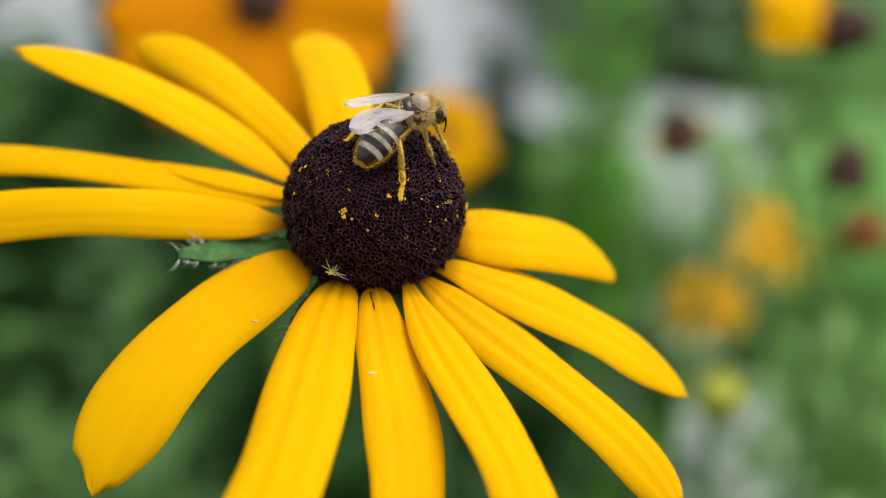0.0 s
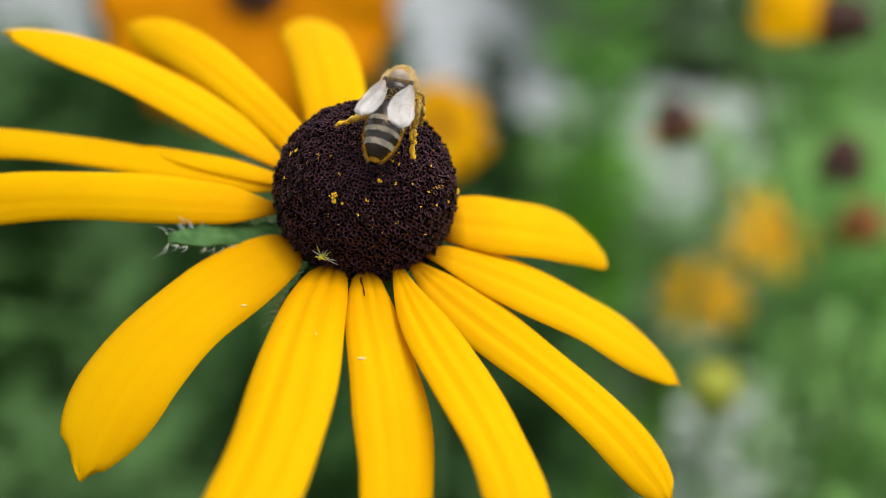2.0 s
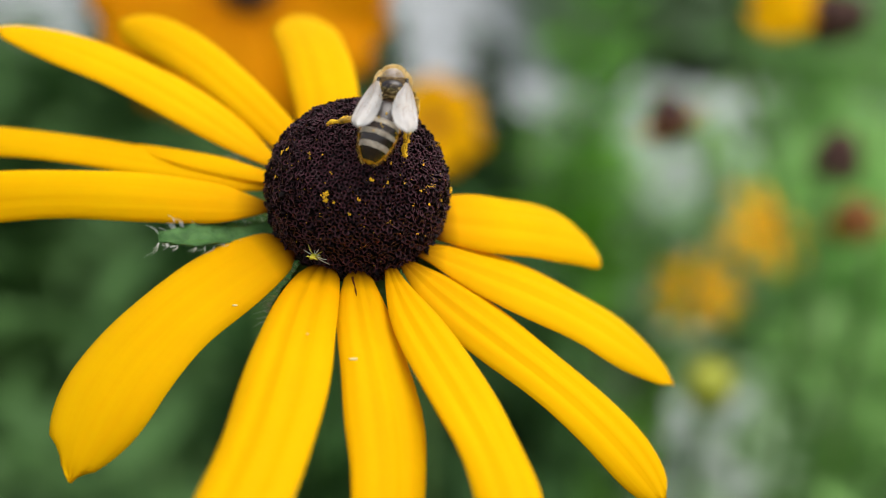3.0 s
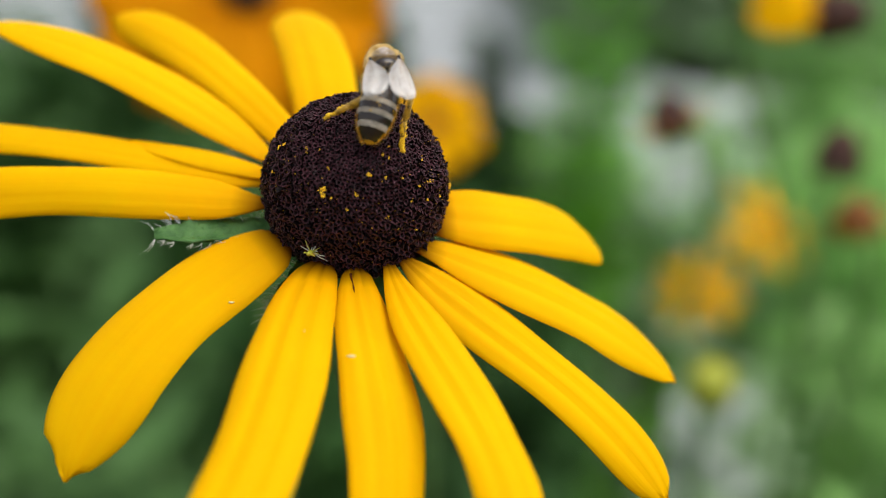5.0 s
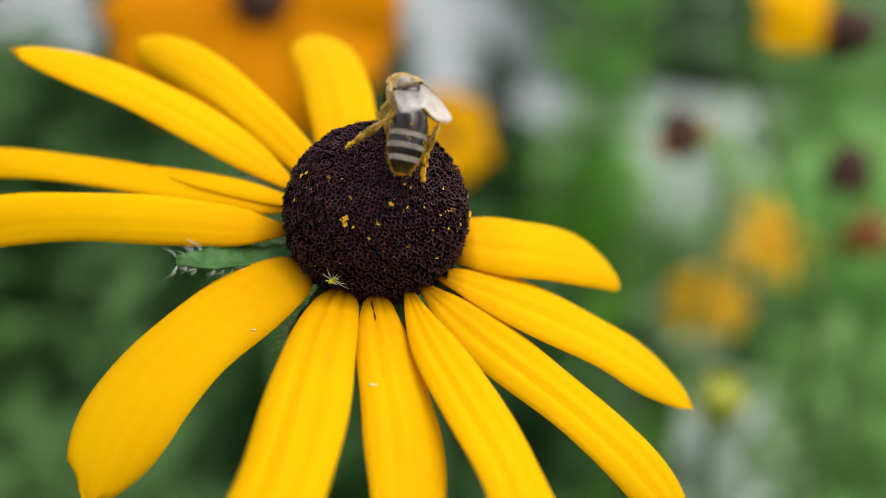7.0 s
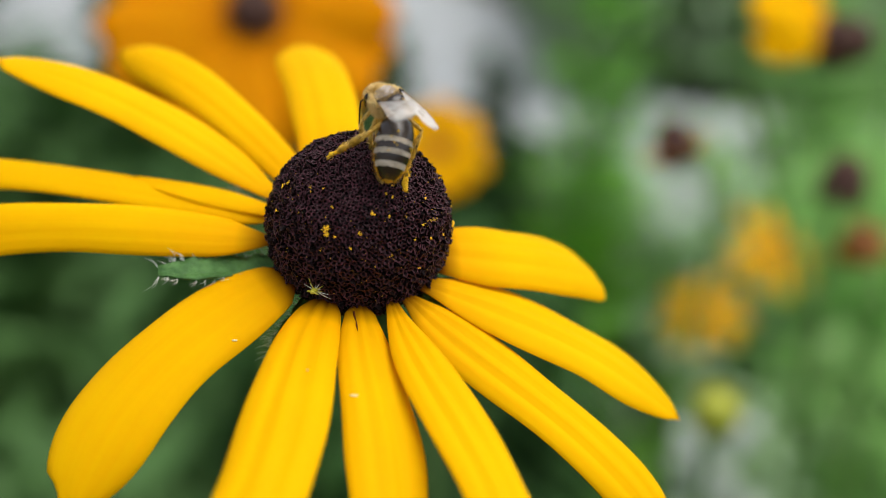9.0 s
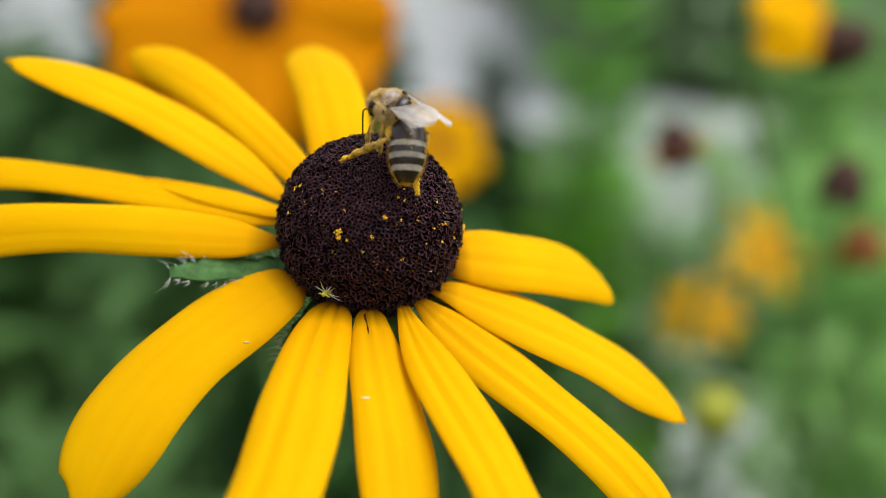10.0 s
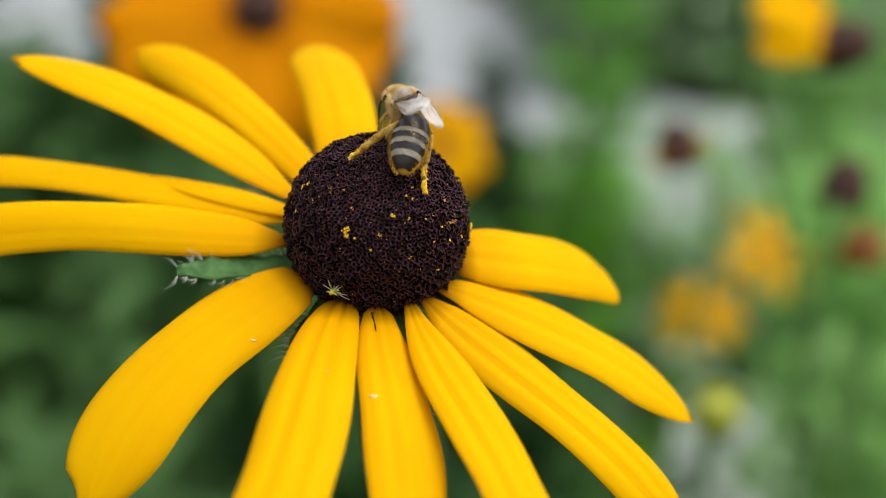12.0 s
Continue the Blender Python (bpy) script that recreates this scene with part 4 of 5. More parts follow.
def shin(length, pollen, seed, thick=1.0, bow=0.0):
    """Lower leg with its foot: knee at the origin, toes at -z, flattened and dusted with pollen."""
    rnd = random.Random(seed)
    bm = bmesh.new()
    def at(s, x=0.0, y=0.0):
        return ((x + bow * math.sin(math.pi * min(1, s * 0.93))) * MM, y * MM, -length * s)

    tube(bm, [at(0), at(0.18, 0.10), at(0.42, 0.16), at(0.50, 0.06)], [0.18 * MM * thick, 0.34 * MM * thick, 0.52 * MM * thick, 0.28 * MM * thick], 12)
    tube(bm, [at(0.5, 0.04), at(0.6, 0.02), at(0.74), at(0.78)], [0.26 * MM * thick, 0.38 * MM * thick, 0.34 * MM * thick, 0.16 * MM * thick], 10)
    tube(bm, [at(0.78), at(0.88, 0.08), at(0.97), at(1.0, 0.3, 0.1)], [0.16 * MM, 0.15 * MM, 0.13 * MM, 0.06 * MM], 8)
    ob = part("shin", bm, LEG, bee, "lower leg caked with yellow pollen")
    bm = bmesh.new()
    n = 16
    tube(bm, [at(0.52 + 0.47 * i / n, 0.05 * math.sin(i * 2.1), 0.05 * math.cos(i * 1.7)) for i in range(n + 1)], [MM * thick * pollen * 0.006 * math.sin(math.pi * (0.12 + 0.80 * i / n)) ** 0.4 for i in range(n + 1)], 12)
    for w in bm.verts:
        mid = at(-w.co.z / length)
        w.co += Vector((w.co.x - mid[0], w.co.y, 0)) * (0.9 * noise.noise(w.co * 2600 + Vector((seed, 0, 0)))) + noise.noise_vector(w.co * 5200) * 0.00007
    for _ in range(pollen):
        s = 0.45 + 0.54 * rnd.random()
        lump(bm, Vector(at(s, rnd.gauss(0, .2), rnd.gauss(0, .2))), rnd.uniform(0.03, 0.09) * MM, rnd)
    leg_hair(ob, length, 0.36 * thick, 0.06, 0.55, 320, seed, at)
    tagged(part("pollen_load", bm, POLLEN, ob, "clumps of yellow pollen"), kind="stuff")
    return ob


left_thigh, right_thigh = thigh(3.3 * 0.001, 0.8), thigh(3.3 * 0.001, 0.75)
left_shin, right_shin = shin(6.0 * 0.001, 50, 1, 0.9), shin(6.3 * 0.001, 70, 2, 0.78, -0.7)
# middle and front legs, folded under the body
for sgn, x, rx, ry, kx, ky in ((1, 0.2, 40, 10, 4, 4), (-1, 0.2, -58, 6, -8, 4), (1, 1.2, 38, -14, 8, 10), (-1, 1.2, -48, -24, -10, 12)):
    o = thigh(2.0 * MM, 0.6)
    o.matrix_basis = pose(x * MM, sgn * 0.9 * MM, -1.2 * MM, rx, ry, 0)
    knee = o.matrix_basis @ Vector((0, 0, -2.0 * MM))
    o = shin(3.8 * MM, 8, 7 + sgn + int(3 * x), 0.55)
    o.matrix_basis = pose(knee.x, knee.y, knee.z, -kx, ky, 90 * sgn)


# ---------------------------------------------------------------- small things on the flower
def on_cone(azimuth, polar, lift=0.0005):
    t, g = radians(polar), radians(azimuth)
    p = Vector((CONE_A * math.sin(t) * math.cos(g), CONE_A * math.sin(t) * math.sin(g), CONE_C * math.cos(t)))
    n = Vector((p.x / CONE_A ** 2, p.y / CONE_A ** 2, p.z / CONE_C ** 2)).normalized()
    return FLOWER @ (p + n * lift + CONE_AT)


def pollen_clump(azimuth, polar, count, spread, size, seed, run=0.0):
    rnd = random.Random(seed)
    bm = bmesh.new()
    c = on_cone(azimuth, polar)
    for i in range(count):
        lump(bm, on_cone(azimuth + rnd.gauss(0, spread) + run * i / count, polar + rnd.gauss(0, spread * 0.7) + abs(run) * 0.5 * i / count) - c, rnd.uniform(0.35, 0.85) * size * MM, rnd)
    ob = part("pollen_clump", bm, POLLEN)
    ob.location = c
    tagged(ob, "tiny clump of golden pollen on the dark cone", "pollen", "pollen clumps on the cone")


# azimuth, angle from the tip, grains
PATCHES = ((-113, 51, 34), (-112, 54, 26), (-106, 54, 12), (-78, 41, 22), (-65, 44, 10), (-89, 51, 12), (-95, 59, 8), (-169, 49, 18), (-167, 45, 16),
           (-158, 60, 8), (-130, 31, 6), (-60, 32, 9), (-56, 35, 9), (-49, 29, 8), (-28, 47, 8), (-42, 57, 10), (-40, 67, 10), (-14, 76, 30),
           (-29, 72, 12), (-52, 48, 8), (-70, 66, 6), (-52, 62, 6), (-53, 80, 8))
for i, (az, po, n) in enumerate(PATCHES):
    pollen_clump(az, po, n, 0.3 + 0.026 * n, 0.07 + 0.0022 * n, 50 + i)
pollen_clump(-37, 57, 30, 0.6, 0.06, 90, 9)
pollen_clump(-115, 38, 22, 0.4, 0.05, 91, 3)
pollen_clump(-145, 34, 16, 0.5, 0.05, 92, 7)

# scattered single grains
rnd = random.Random(21)
bm = bmesh.new()
for _ in range(120):
    az, po = rnd.uniform(-175, 0), min(95, max(20, rnd.gauss(62, 18)))
    lump(bm, on_cone(az, po, 0.0003 + rnd.uniform(0, .0002)), rnd.uniform(0.02, 0.055) * MM, rnd)
tagged(part("pollen_grains", bm, POLLEN), "scattered yellow pollen grains on the cone", "pollen", kind="stuff")

# tiny bristly bug in the gap under the cone
rnd = random.Random(8)
BUG = plain("bug_green", (0.34, 0.34, 0.03), (0.58, 0.52, 0.05), 900, 0.5, 0.3, 0.00004)
bug = tagged(empty("tiny_bug", Matrix.Translation((-0.00375, -0.00965, 0.59795)) @ FLOWER.to_quaternion().to_matrix().to_4x4() @ pose(0, 0, 0, 55, 0, -28)), "tiny yellow-green bristly bug clinging below the cone", "insect")
bm = bmesh.new()
ball(bm, (0, 0, 0), (0.22 * MM, 0.20 * MM, 0.55 * MM), 12, 9)
ball(bm, (0.10 * MM, 0, 0.62 * MM), (0.17 * MM, 0.17 * MM, 0.22 * MM), 10, 7)
tube(bm, [(0.1 * MM, 0, 0.6 * MM), (0.35 * MM, 0.1 * MM, 0.85 * MM), (0.75 * MM, 0.1 * MM, 0.92 * MM)], [0.08 * MM, 0.07 * MM, 0.03 * MM], 6)
tube(bm, [(0.05 * MM, 0, 0.6 * MM), (-0.1 * MM, 0.1 * MM, 0.95 * MM), (-0.08 * MM, 0.1 * MM, 1.2 * MM)], [0.07 * MM, 0.06 * MM, 0.03 * MM], 6)
part("body", bm, BUG, bug)
for k in range(18):
    bm = bmesh.new()
    a = k * math.tau / 18 + rnd.uniform(-.2, .2)
    out = Vector((math.cos(a), math.sin(a) * 0.5 + 0.2, rnd.uniform(-2.2, 0.5))).normalized() * rnd.uniform(0.6, 1.8) * MM
    tube(bm, [out * 0.2, out * 0.65 + Vector((0, 0, 0.1 * MM)), out], [0.04 * MM, 0.03 * MM, 0.015 * MM], 5)
    part("bristle", bm, HAIR if k % 3 else BUG, bug)

bug.scale = (1.4, 1.4, 1.4)

# flecks and a scar on the petals
FLECK = plain("pale_fleck", (0.62, 0.48, 0.16), (0.78, 0.66, 0.36), 900, 0.6, 0.3, 0.00005)
SCAR = plain("brown_scar", (0.07, 0.014, 0.003), (0.16, 0.04, 0.005), 1200, 0.8, 0.4, 0.00005, spec=0.1)
for place, up, size in (((0.00081, -0.01920, 0.59096), (-0.01, -0.51, 0.86), 0.62), ((-0.01168, -0.01203, 0.59345), (0.13, -0.73, 0.67), 0.40), ((-0.00359, -0.01922, 0.59360), (-0.43, -0.22, 0.87), 0.26)):
    bm = bmesh.new()
    for v in ball(bm, (0, 0, 0), (0.75 * size * 0.001, 0.26 * size * 0.001, 0.05 * 0.001), 10, 6):
        v.co += Vector((noise.noise(v.co * 3000 + Vector(place) * 900), noise.noise(v.co * 2600 - Vector(place) * 700), 0)) * 0.00012 * size
    fleck = part("petal_fleck", bm, FLECK)
    fleck.matrix_world = Matrix.Translation(place) @ Vector(up).to_track_quat("Z", "Y").to_matrix().to_4x4()
    tagged(fleck, "tiny pale fleck of debris lying on a petal", "debris", "flecks on the petals")
bm = bmesh.new()
tube(bm, [(-0.0003, 0.0011, 0.0006), (-0.0002, 0.0005, 0.00036), (0, 0, 0.00004), (0.0001, -0.0006, -0.0002), (0.00023, -0.00125, -0.00046)], [0.00014, 0.00011, 0.00004, 0.00010, 0.00003], 7)
scar = part("blemish", bm, SCAR, flower, "small brown scar on a petal")
scar.matrix_basis = FLOWER.inverted() @ Matrix.Translation((0.00046, -0.01035, 0.59487))

# florets of the main cone, one by one on the side that faces the open bed
FL = [(q + CONE_AT, n, t, g) for q, n, t, g in cone_spots(1900, CONE_A - 0.00035, CONE_C - 0.00035, 126, 1.3)]
forms = []
for shape in FORMS:
    fme = bpy.data.meshes.new("disc_floret")
    fme.from_pydata([tuple(p) for p in shape * 0.00061], [], FLORET_F)
    fme.materials.append(FLORET_SHADED)
    fme.materials.append(FLORET_LIT_RIM)
    # only the rim tops take the lighter colour that paints in light
    for k, poly in enumerate(fme.polygons):
        poly.material_index = 1 if k % 4 == 2 else 0
    forms.append(fme)
rest_v, rest_f, made = [], [], 0
rnd = random.Random(33)
for q, n, t, g in FL:
    deg, az = math.degrees(t), (math.degrees(g) + 180) % 360 - 180
    grown = rnd.uniform(0.9, 1.1) * 1.12 / math.sqrt(1 + 1.3 * max(0, 1 - deg / 75))
    turn = (n + Vector((rnd.gauss(0, .16), rnd.gauss(0, .16), rnd.gauss(0, .16)))).normalized().to_track_quat("Z", "Y").to_matrix().to_4x4() @ Matrix.Rotation(rnd.uniform(0, 6), 4, "Z")
    m = Matrix.Translation(q + n * rnd.gauss(0, 0.00009)) @ turn @ Matrix.Diagonal((grown, grown, grown * rnd.uniform(0.8, 1.2), 1))
    if made < 300 and -122 < az < -58 and 38 < deg < 92:
        o = new("disc_floret", forms[made % 6])
        o.parent = flower
        o.matrix_basis = m
        made += 1
    else:
        k = len(rest_v)
        rest_v += [m @ Vector(p * 0.00061) for p in FORMS[k // 41 % 6]]
        rest_f += [tuple(i + k for i in face) for face in FLORET_F]
rest = tagged(raw("floret_mass", rest_v, rest_f, FLORET_SHADED, flower, False), kind="stuff")
rest.data.materials.append(FLORET_LIT_RIM)
rest.data.polygons.foreach_set("material_index", [1 if k % 4 == 2 else 0 for k in range(len(rest_f))])


# ---------------------------------------------------------------- what moves
def motions():
    body_rows = [
        (0.0, pose(0.00534, -0.00644, 0.61432, 26.5, -9.6, 6.7)),
        (0.3, pose(0.00527, -0.00599, 0.61481, 26.3, -12.3, 12.1)),
        (0.6, pose(0.00497, -0.00570, 0.61488, 24.9, -18.3, 25.1)),
        (0.9, pose(0.00463, -0.00557, 0.61501, 21.7, -22.9, 39.1)),
        (1.2, pose(0.00469, -0.00531, 0.61535, 17.1, -26.6, 54.0)),
        (1.5, pose(0.00467, -0.00529, 0.61514, 12.9, -28.2, 65.1)),
        (1.8, pose(0.00411, -0.00519, 0.61509, 10.1, -28.5, 72.0)),
        (2.1, pose(0.00418, -0.00533, 0.61482, 8.1, -28.1, 76.6)),
        (2.5, pose(0.00436, -0.00545, 0.61477, 6.1, -27.3, 81.3)),
        (2.8, pose(0.00436, -0.00571, 0.61486, 4.6, -26.6, 84.8)),
        (3.2, pose(0.00429, -0.00600, 0.61499, 2.2, -26.0, 90.4)),
        (4.8, pose(0.00364, -0.00498, 0.61619, -2.7, -24.3, 101.4)),
        (5.2, pose(0.00368, -0.00526, 0.61635, -2.7, -24.1, 101.4)),
        (5.6, pose(0.00338, -0.00564, 0.61665, -5.6, -23.7, 108.0)),
        (6.0, pose(0.00358, -0.00582, 0.61682, -8.4, -23.0, 114.4)),
        (6.4, pose(0.00372, -0.00620, 0.61658, -9.3, -22.7, 116.6)),
        (6.8, pose(0.00383, -0.00618, 0.61673, -9.3, -22.7, 116.6)),
        (7.2, pose(0.00360, -0.00614, 0.61659, -11.0, -22.4, 120.9)),
        (8.8, pose(0.00361, -0.00577, 0.61657, -16.2, -22.6, 134.4)),
        (9.1, pose(0.00368, -0.00576, 0.61656, -17.7, -21.8, 138.6)),
        (9.5, pose(0.00345, -0.00590, 0.61660, -20.2, -18.9, 146.6)),
        (9.8, pose(0.00293, -0.00607, 0.61657, -21.3, -17.3, 150.4)),
        (10.1, pose(0.00299, -0.00594, 0.61657, -22.1, -16.0, 153.3)),
        (10.5, pose(0.00265, -0.00559, 0.61645, -22.3, -15.4, 154.1)),
        (10.9, pose(0.00254, -0.00526, 0.61634, -21.7, -15.9, 152.1)),
        (11.2, pose(0.00256, -0.00470, 0.61630, -20.7, -17.2, 148.1)),
        (11.5, pose(0.00254, -0.00401, 0.61627, -19.2, -18.7, 143.1)),
        (11.8, pose(0.00260, -0.00365, 0.61601, -17.5, -20.1, 138.0)),
        (12.0, pose(0.00329, -0.00321, 0.61607, -15.3, -21.6, 131.8)),
    ]
    abdomen_rows = [
        (0.0, pose(-0.00179, 0.00000, -0.00033, 13.0, -9.0, 41.9)),
        (0.3, pose(-0.00179, 0.00000, -0.00033, 11.9, -10.3, 42.7)),
        (0.6, pose(-0.00179, 0.00000, -0.00033, 10.2, -9.5, 31.2)),
        (0.9, pose(-0.00179, 0.00000, -0.00033, 12.3, -11.7, 21.0)),
        (1.2, pose(-0.00179, 0.00000, -0.00033, 9.8, -14.1, 9.8)),
        (1.5, pose(-0.00179, 0.00000, -0.00033, 8.7, -15.2, 0.1)),
        (1.8, pose(-0.00179, 0.00000, -0.00033, 6.7, -16.6, -0.6)),
        (2.1, pose(-0.00179, 0.00000, -0.00033, 6.4, -17.8, -4.5)),
        (2.5, pose(-0.00179, 0.00000, -0.00033, 6.4, -20.8, -8.7)),
        (2.8, pose(-0.00179, 0.00000, -0.00033, 6.7, -24.3, -12.1)),
        (3.2, pose(-0.00179, 0.00000, -0.00033, 7.5, -27.1, -20.7)),
        (4.8, pose(-0.00179, 0.00000, -0.00033, 4.8, -28.3, -25.3)),
        (5.2, pose(-0.00179, 0.00000, -0.00033, 5.0, -30.8, -25.9)),
        (5.6, pose(-0.00179, 0.00000, -0.00033, 4.3, -34.3, -30.1)),
        (6.0, pose(-0.00179, 0.00000, -0.00033, 4.7, -36.2, -36.6)),
        (6.4, pose(-0.00179, 0.00000, -0.00033, 2.8, -39.2, -34.3)),
        (6.8, pose(-0.00179, 0.00000, -0.00033, 3.3, -39.5, -34.9)),
        (7.2, pose(-0.00179, 0.00000, -0.00033, 5.3, -36.3, -41.2)),
        (8.8, pose(-0.00179, 0.00000, -0.00033, 3.6, -30.1, -51.6)),
        (9.1, pose(-0.00179, 0.00000, -0.00033, 1.1, -31.4, -50.0)),
        (9.5, pose(-0.00179, 0.00000, -0.00033, -0.2, -33.0, -54.9)),
        (9.8, pose(-0.00179, 0.00000, -0.00033, -1.9, -33.7, -54.1)),
        (10.1, pose(-0.00179, 0.00000, -0.00033, -1.5, -32.9, -58.2)),
        (10.5, pose(-0.00179, 0.00000, -0.00033, -1.8, -29.9, -58.2)),
        (10.9, pose(-0.00179, 0.00000, -0.00033, -2.1, -27.8, -54.8)),
        (11.2, pose(-0.00179, 0.00000, -0.00033, -1.0, -24.0, -53.2)),
        (11.5, pose(-0.00179, 0.00000, -0.00033, 0.4, -19.0, -51.2)),
        (11.8, pose(-0.00179, 0.00000, -0.00033, 0.8, -15.8, -46.8)),
        (12.0, pose(-0.00179, 0.00000, -0.00033, 3.3, -13.2, -47.3)),
    ]
    left_thigh_rows = [
        (0.0, pose(-0.00085, 0.00085, -0.00122, 99.2, -10.9, 48.9)),
        (0.3, pose(-0.00085, 0.00085, -0.00122, 99.9, -14.2, 49.3)),
        (0.6, pose(-0.00085, 0.00085, -0.00122, 108.0, -17.2, 30.8)),
        (0.9, pose(-0.00085, 0.00085, -0.00122, 135.2, -28.1, 5.4)),
        (1.2, pose(-0.00085, 0.00085, -0.00122, -166.7, -39.4, -33.8)),
        (1.5, pose(-0.00085, 0.00085, -0.00122, -128.9, -29.0, -60.6)),
        (1.8, pose(-0.00085, 0.00085, -0.00122, -125.8, -24.0, -60.0)),
        (2.1, pose(-0.00085, 0.00085, -0.00122, -116.4, -20.1, -67.8)),
        (2.5, pose(-0.00085, 0.00085, -0.00122, -110.8, -20.3, -77.1)),
        (2.8, pose(-0.00085, 0.00085, -0.00122, -108.7, -22.2, -82.8)),
        (3.2, pose(-0.00085, 0.00085, -0.00122, -105.4, -24.0, -90.7)),
        (4.8, pose(-0.00085, 0.00085, -0.00122, -106.1, -32.4, -93.7)),
        (5.2, pose(-0.00085, 0.00085, -0.00122, -104.5, -34.8, -97.1)),
        (5.6, pose(-0.00085, 0.00085, -0.00122, -105.5, -39.4, -104.2)),
        (6.0, pose(-0.00085, 0.00085, -0.00122, -101.3, -40.9, -118.9)),
        (6.4, pose(-0.00085, 0.00085, -0.00122, -103.4, -40.9, -124.7)),
        (6.8, pose(-0.00085, 0.00085, -0.00122, -108.3, -45.5, -126.6)),
        (7.2, pose(-0.00085, 0.00085, -0.00122, -116.4, -45.7, -124.6)),
        (8.8, pose(-0.00085, 0.00085, -0.00122, -117.2, -45.4, -134.8)),
        (9.1, pose(-0.00085, 0.00085, -0.00122, -111.6, -44.0, -142.4)),
        (9.5, pose(-0.00085, 0.00085, -0.00122, -104.8, -41.6, -152.3)),
        (9.8, pose(-0.00085, 0.00085, -0.00122, -106.6, -41.0, -149.6)),
        (10.1, pose(-0.00085, 0.00085, -0.00122, -103.7, -39.5, -154.2)),
        (10.5, pose(-0.00085, 0.00085, -0.00122, -108.7, -37.3, -146.0)),
        (10.9, pose(-0.00085, 0.00085, -0.00122, -113.2, -35.5, -138.5)),
        (11.2, pose(-0.00085, 0.00085, -0.00122, -118.3, -34.5, -130.2)),
        (11.5, pose(-0.00085, 0.00085, -0.00122, -125.7, -34.2, -119.8)),
        (11.8, pose(-0.00085, 0.00085, -0.00122, -131.7, -32.1, -111.3)),
        (12.0, pose(-0.00085, 0.00085, -0.00122, -133.5, -38.8, -112.1)),
    ]
    right_thigh_rows = [
        (0.0, pose(-0.00085, -0.00085, -0.00122, 149.4, -70.5, 87.6)),
        (0.3, pose(-0.00085, -0.00085, -0.00122, 138.5, -80.0, 96.8)),
        (0.6, pose(-0.00085, -0.00085, -0.00122, -162.3, -82.2, 30.3)),
        (0.9, pose(-0.00085, -0.00085, -0.00122, 177.8, -49.3, 52.2)),
        (1.2, pose(-0.00085, -0.00085, -0.00122, -170.0, -50.0, 35.4)),
        (1.5, pose(-0.00085, -0.00085, -0.00122, -160.9, -46.2, 22.6)),
        (1.8, pose(-0.00085, -0.00085, -0.00122, -160.4, -46.8, 21.4)),
        (2.1, pose(-0.00085, -0.00085, -0.00122, -158.3, -43.0, 18.1)),
        (2.5, pose(-0.00085, -0.00085, -0.00122, -154.2, -43.5, 11.7)),
        (2.8, pose(-0.00085, -0.00085, -0.00122, -152.1, -46.9, 8.3)),
        (3.2, pose(-0.00085, -0.00085, -0.00122, -147.7, -51.0, 2.1)),
        (4.8, pose(-0.00085, -0.00085, -0.00122, -112.3, -63.7, -42.3)),
        (5.2, pose(-0.00085, -0.00085, -0.00122, -107.3, -65.7, -47.0)),
        (5.6, pose(-0.00085, -0.00085, -0.00122, -90.4, -66.5, -65.9)),
        (6.0, pose(-0.00085, -0.00085, -0.00122, -79.0, -62.9, -81.8)),
        (6.4, pose(-0.00085, -0.00085, -0.00122, -84.3, -63.1, -76.0)),
        (6.8, pose(-0.00085, -0.00085, -0.00122, -78.7, -62.4, -82.6)),
        (7.2, pose(-0.00085, -0.00085, -0.00122, -82.9, -61.0, -79.9)),
        (8.8, pose(-0.00085, -0.00085, -0.00122, -83.3, -52.9, -90.2)),
        (9.1, pose(-0.00085, -0.00085, -0.00122, -81.9, -51.0, -95.2)),
        (9.5, pose(-0.00085, -0.00085, -0.00122, -77.0, -48.8, -104.5)),
        (9.8, pose(-0.00085, -0.00085, -0.00122, -75.9, -48.8, -105.4)),
        (10.1, pose(-0.00085, -0.00085, -0.00122, -74.6, -47.1, -110.3)),
        (10.5, pose(-0.00085, -0.00085, -0.00122, -76.6, -46.3, -110.4)),
        (10.9, pose(-0.00085, -0.00085, -0.00122, -79.2, -46.4, -107.9)),
        (11.2, pose(-0.00085, -0.00085, -0.00122, -80.1, -46.1, -107.8)),
        (11.5, pose(-0.00085, -0.00085, -0.00122, -79.4, -45.7, -109.4)),
        (11.8, pose(-0.00085, -0.00085, -0.00122, -85.8, -46.8, -99.8)),
        (12.0, pose(-0.00085, -0.00085, -0.00122, -85.1, -46.6, -101.1)),
    ]
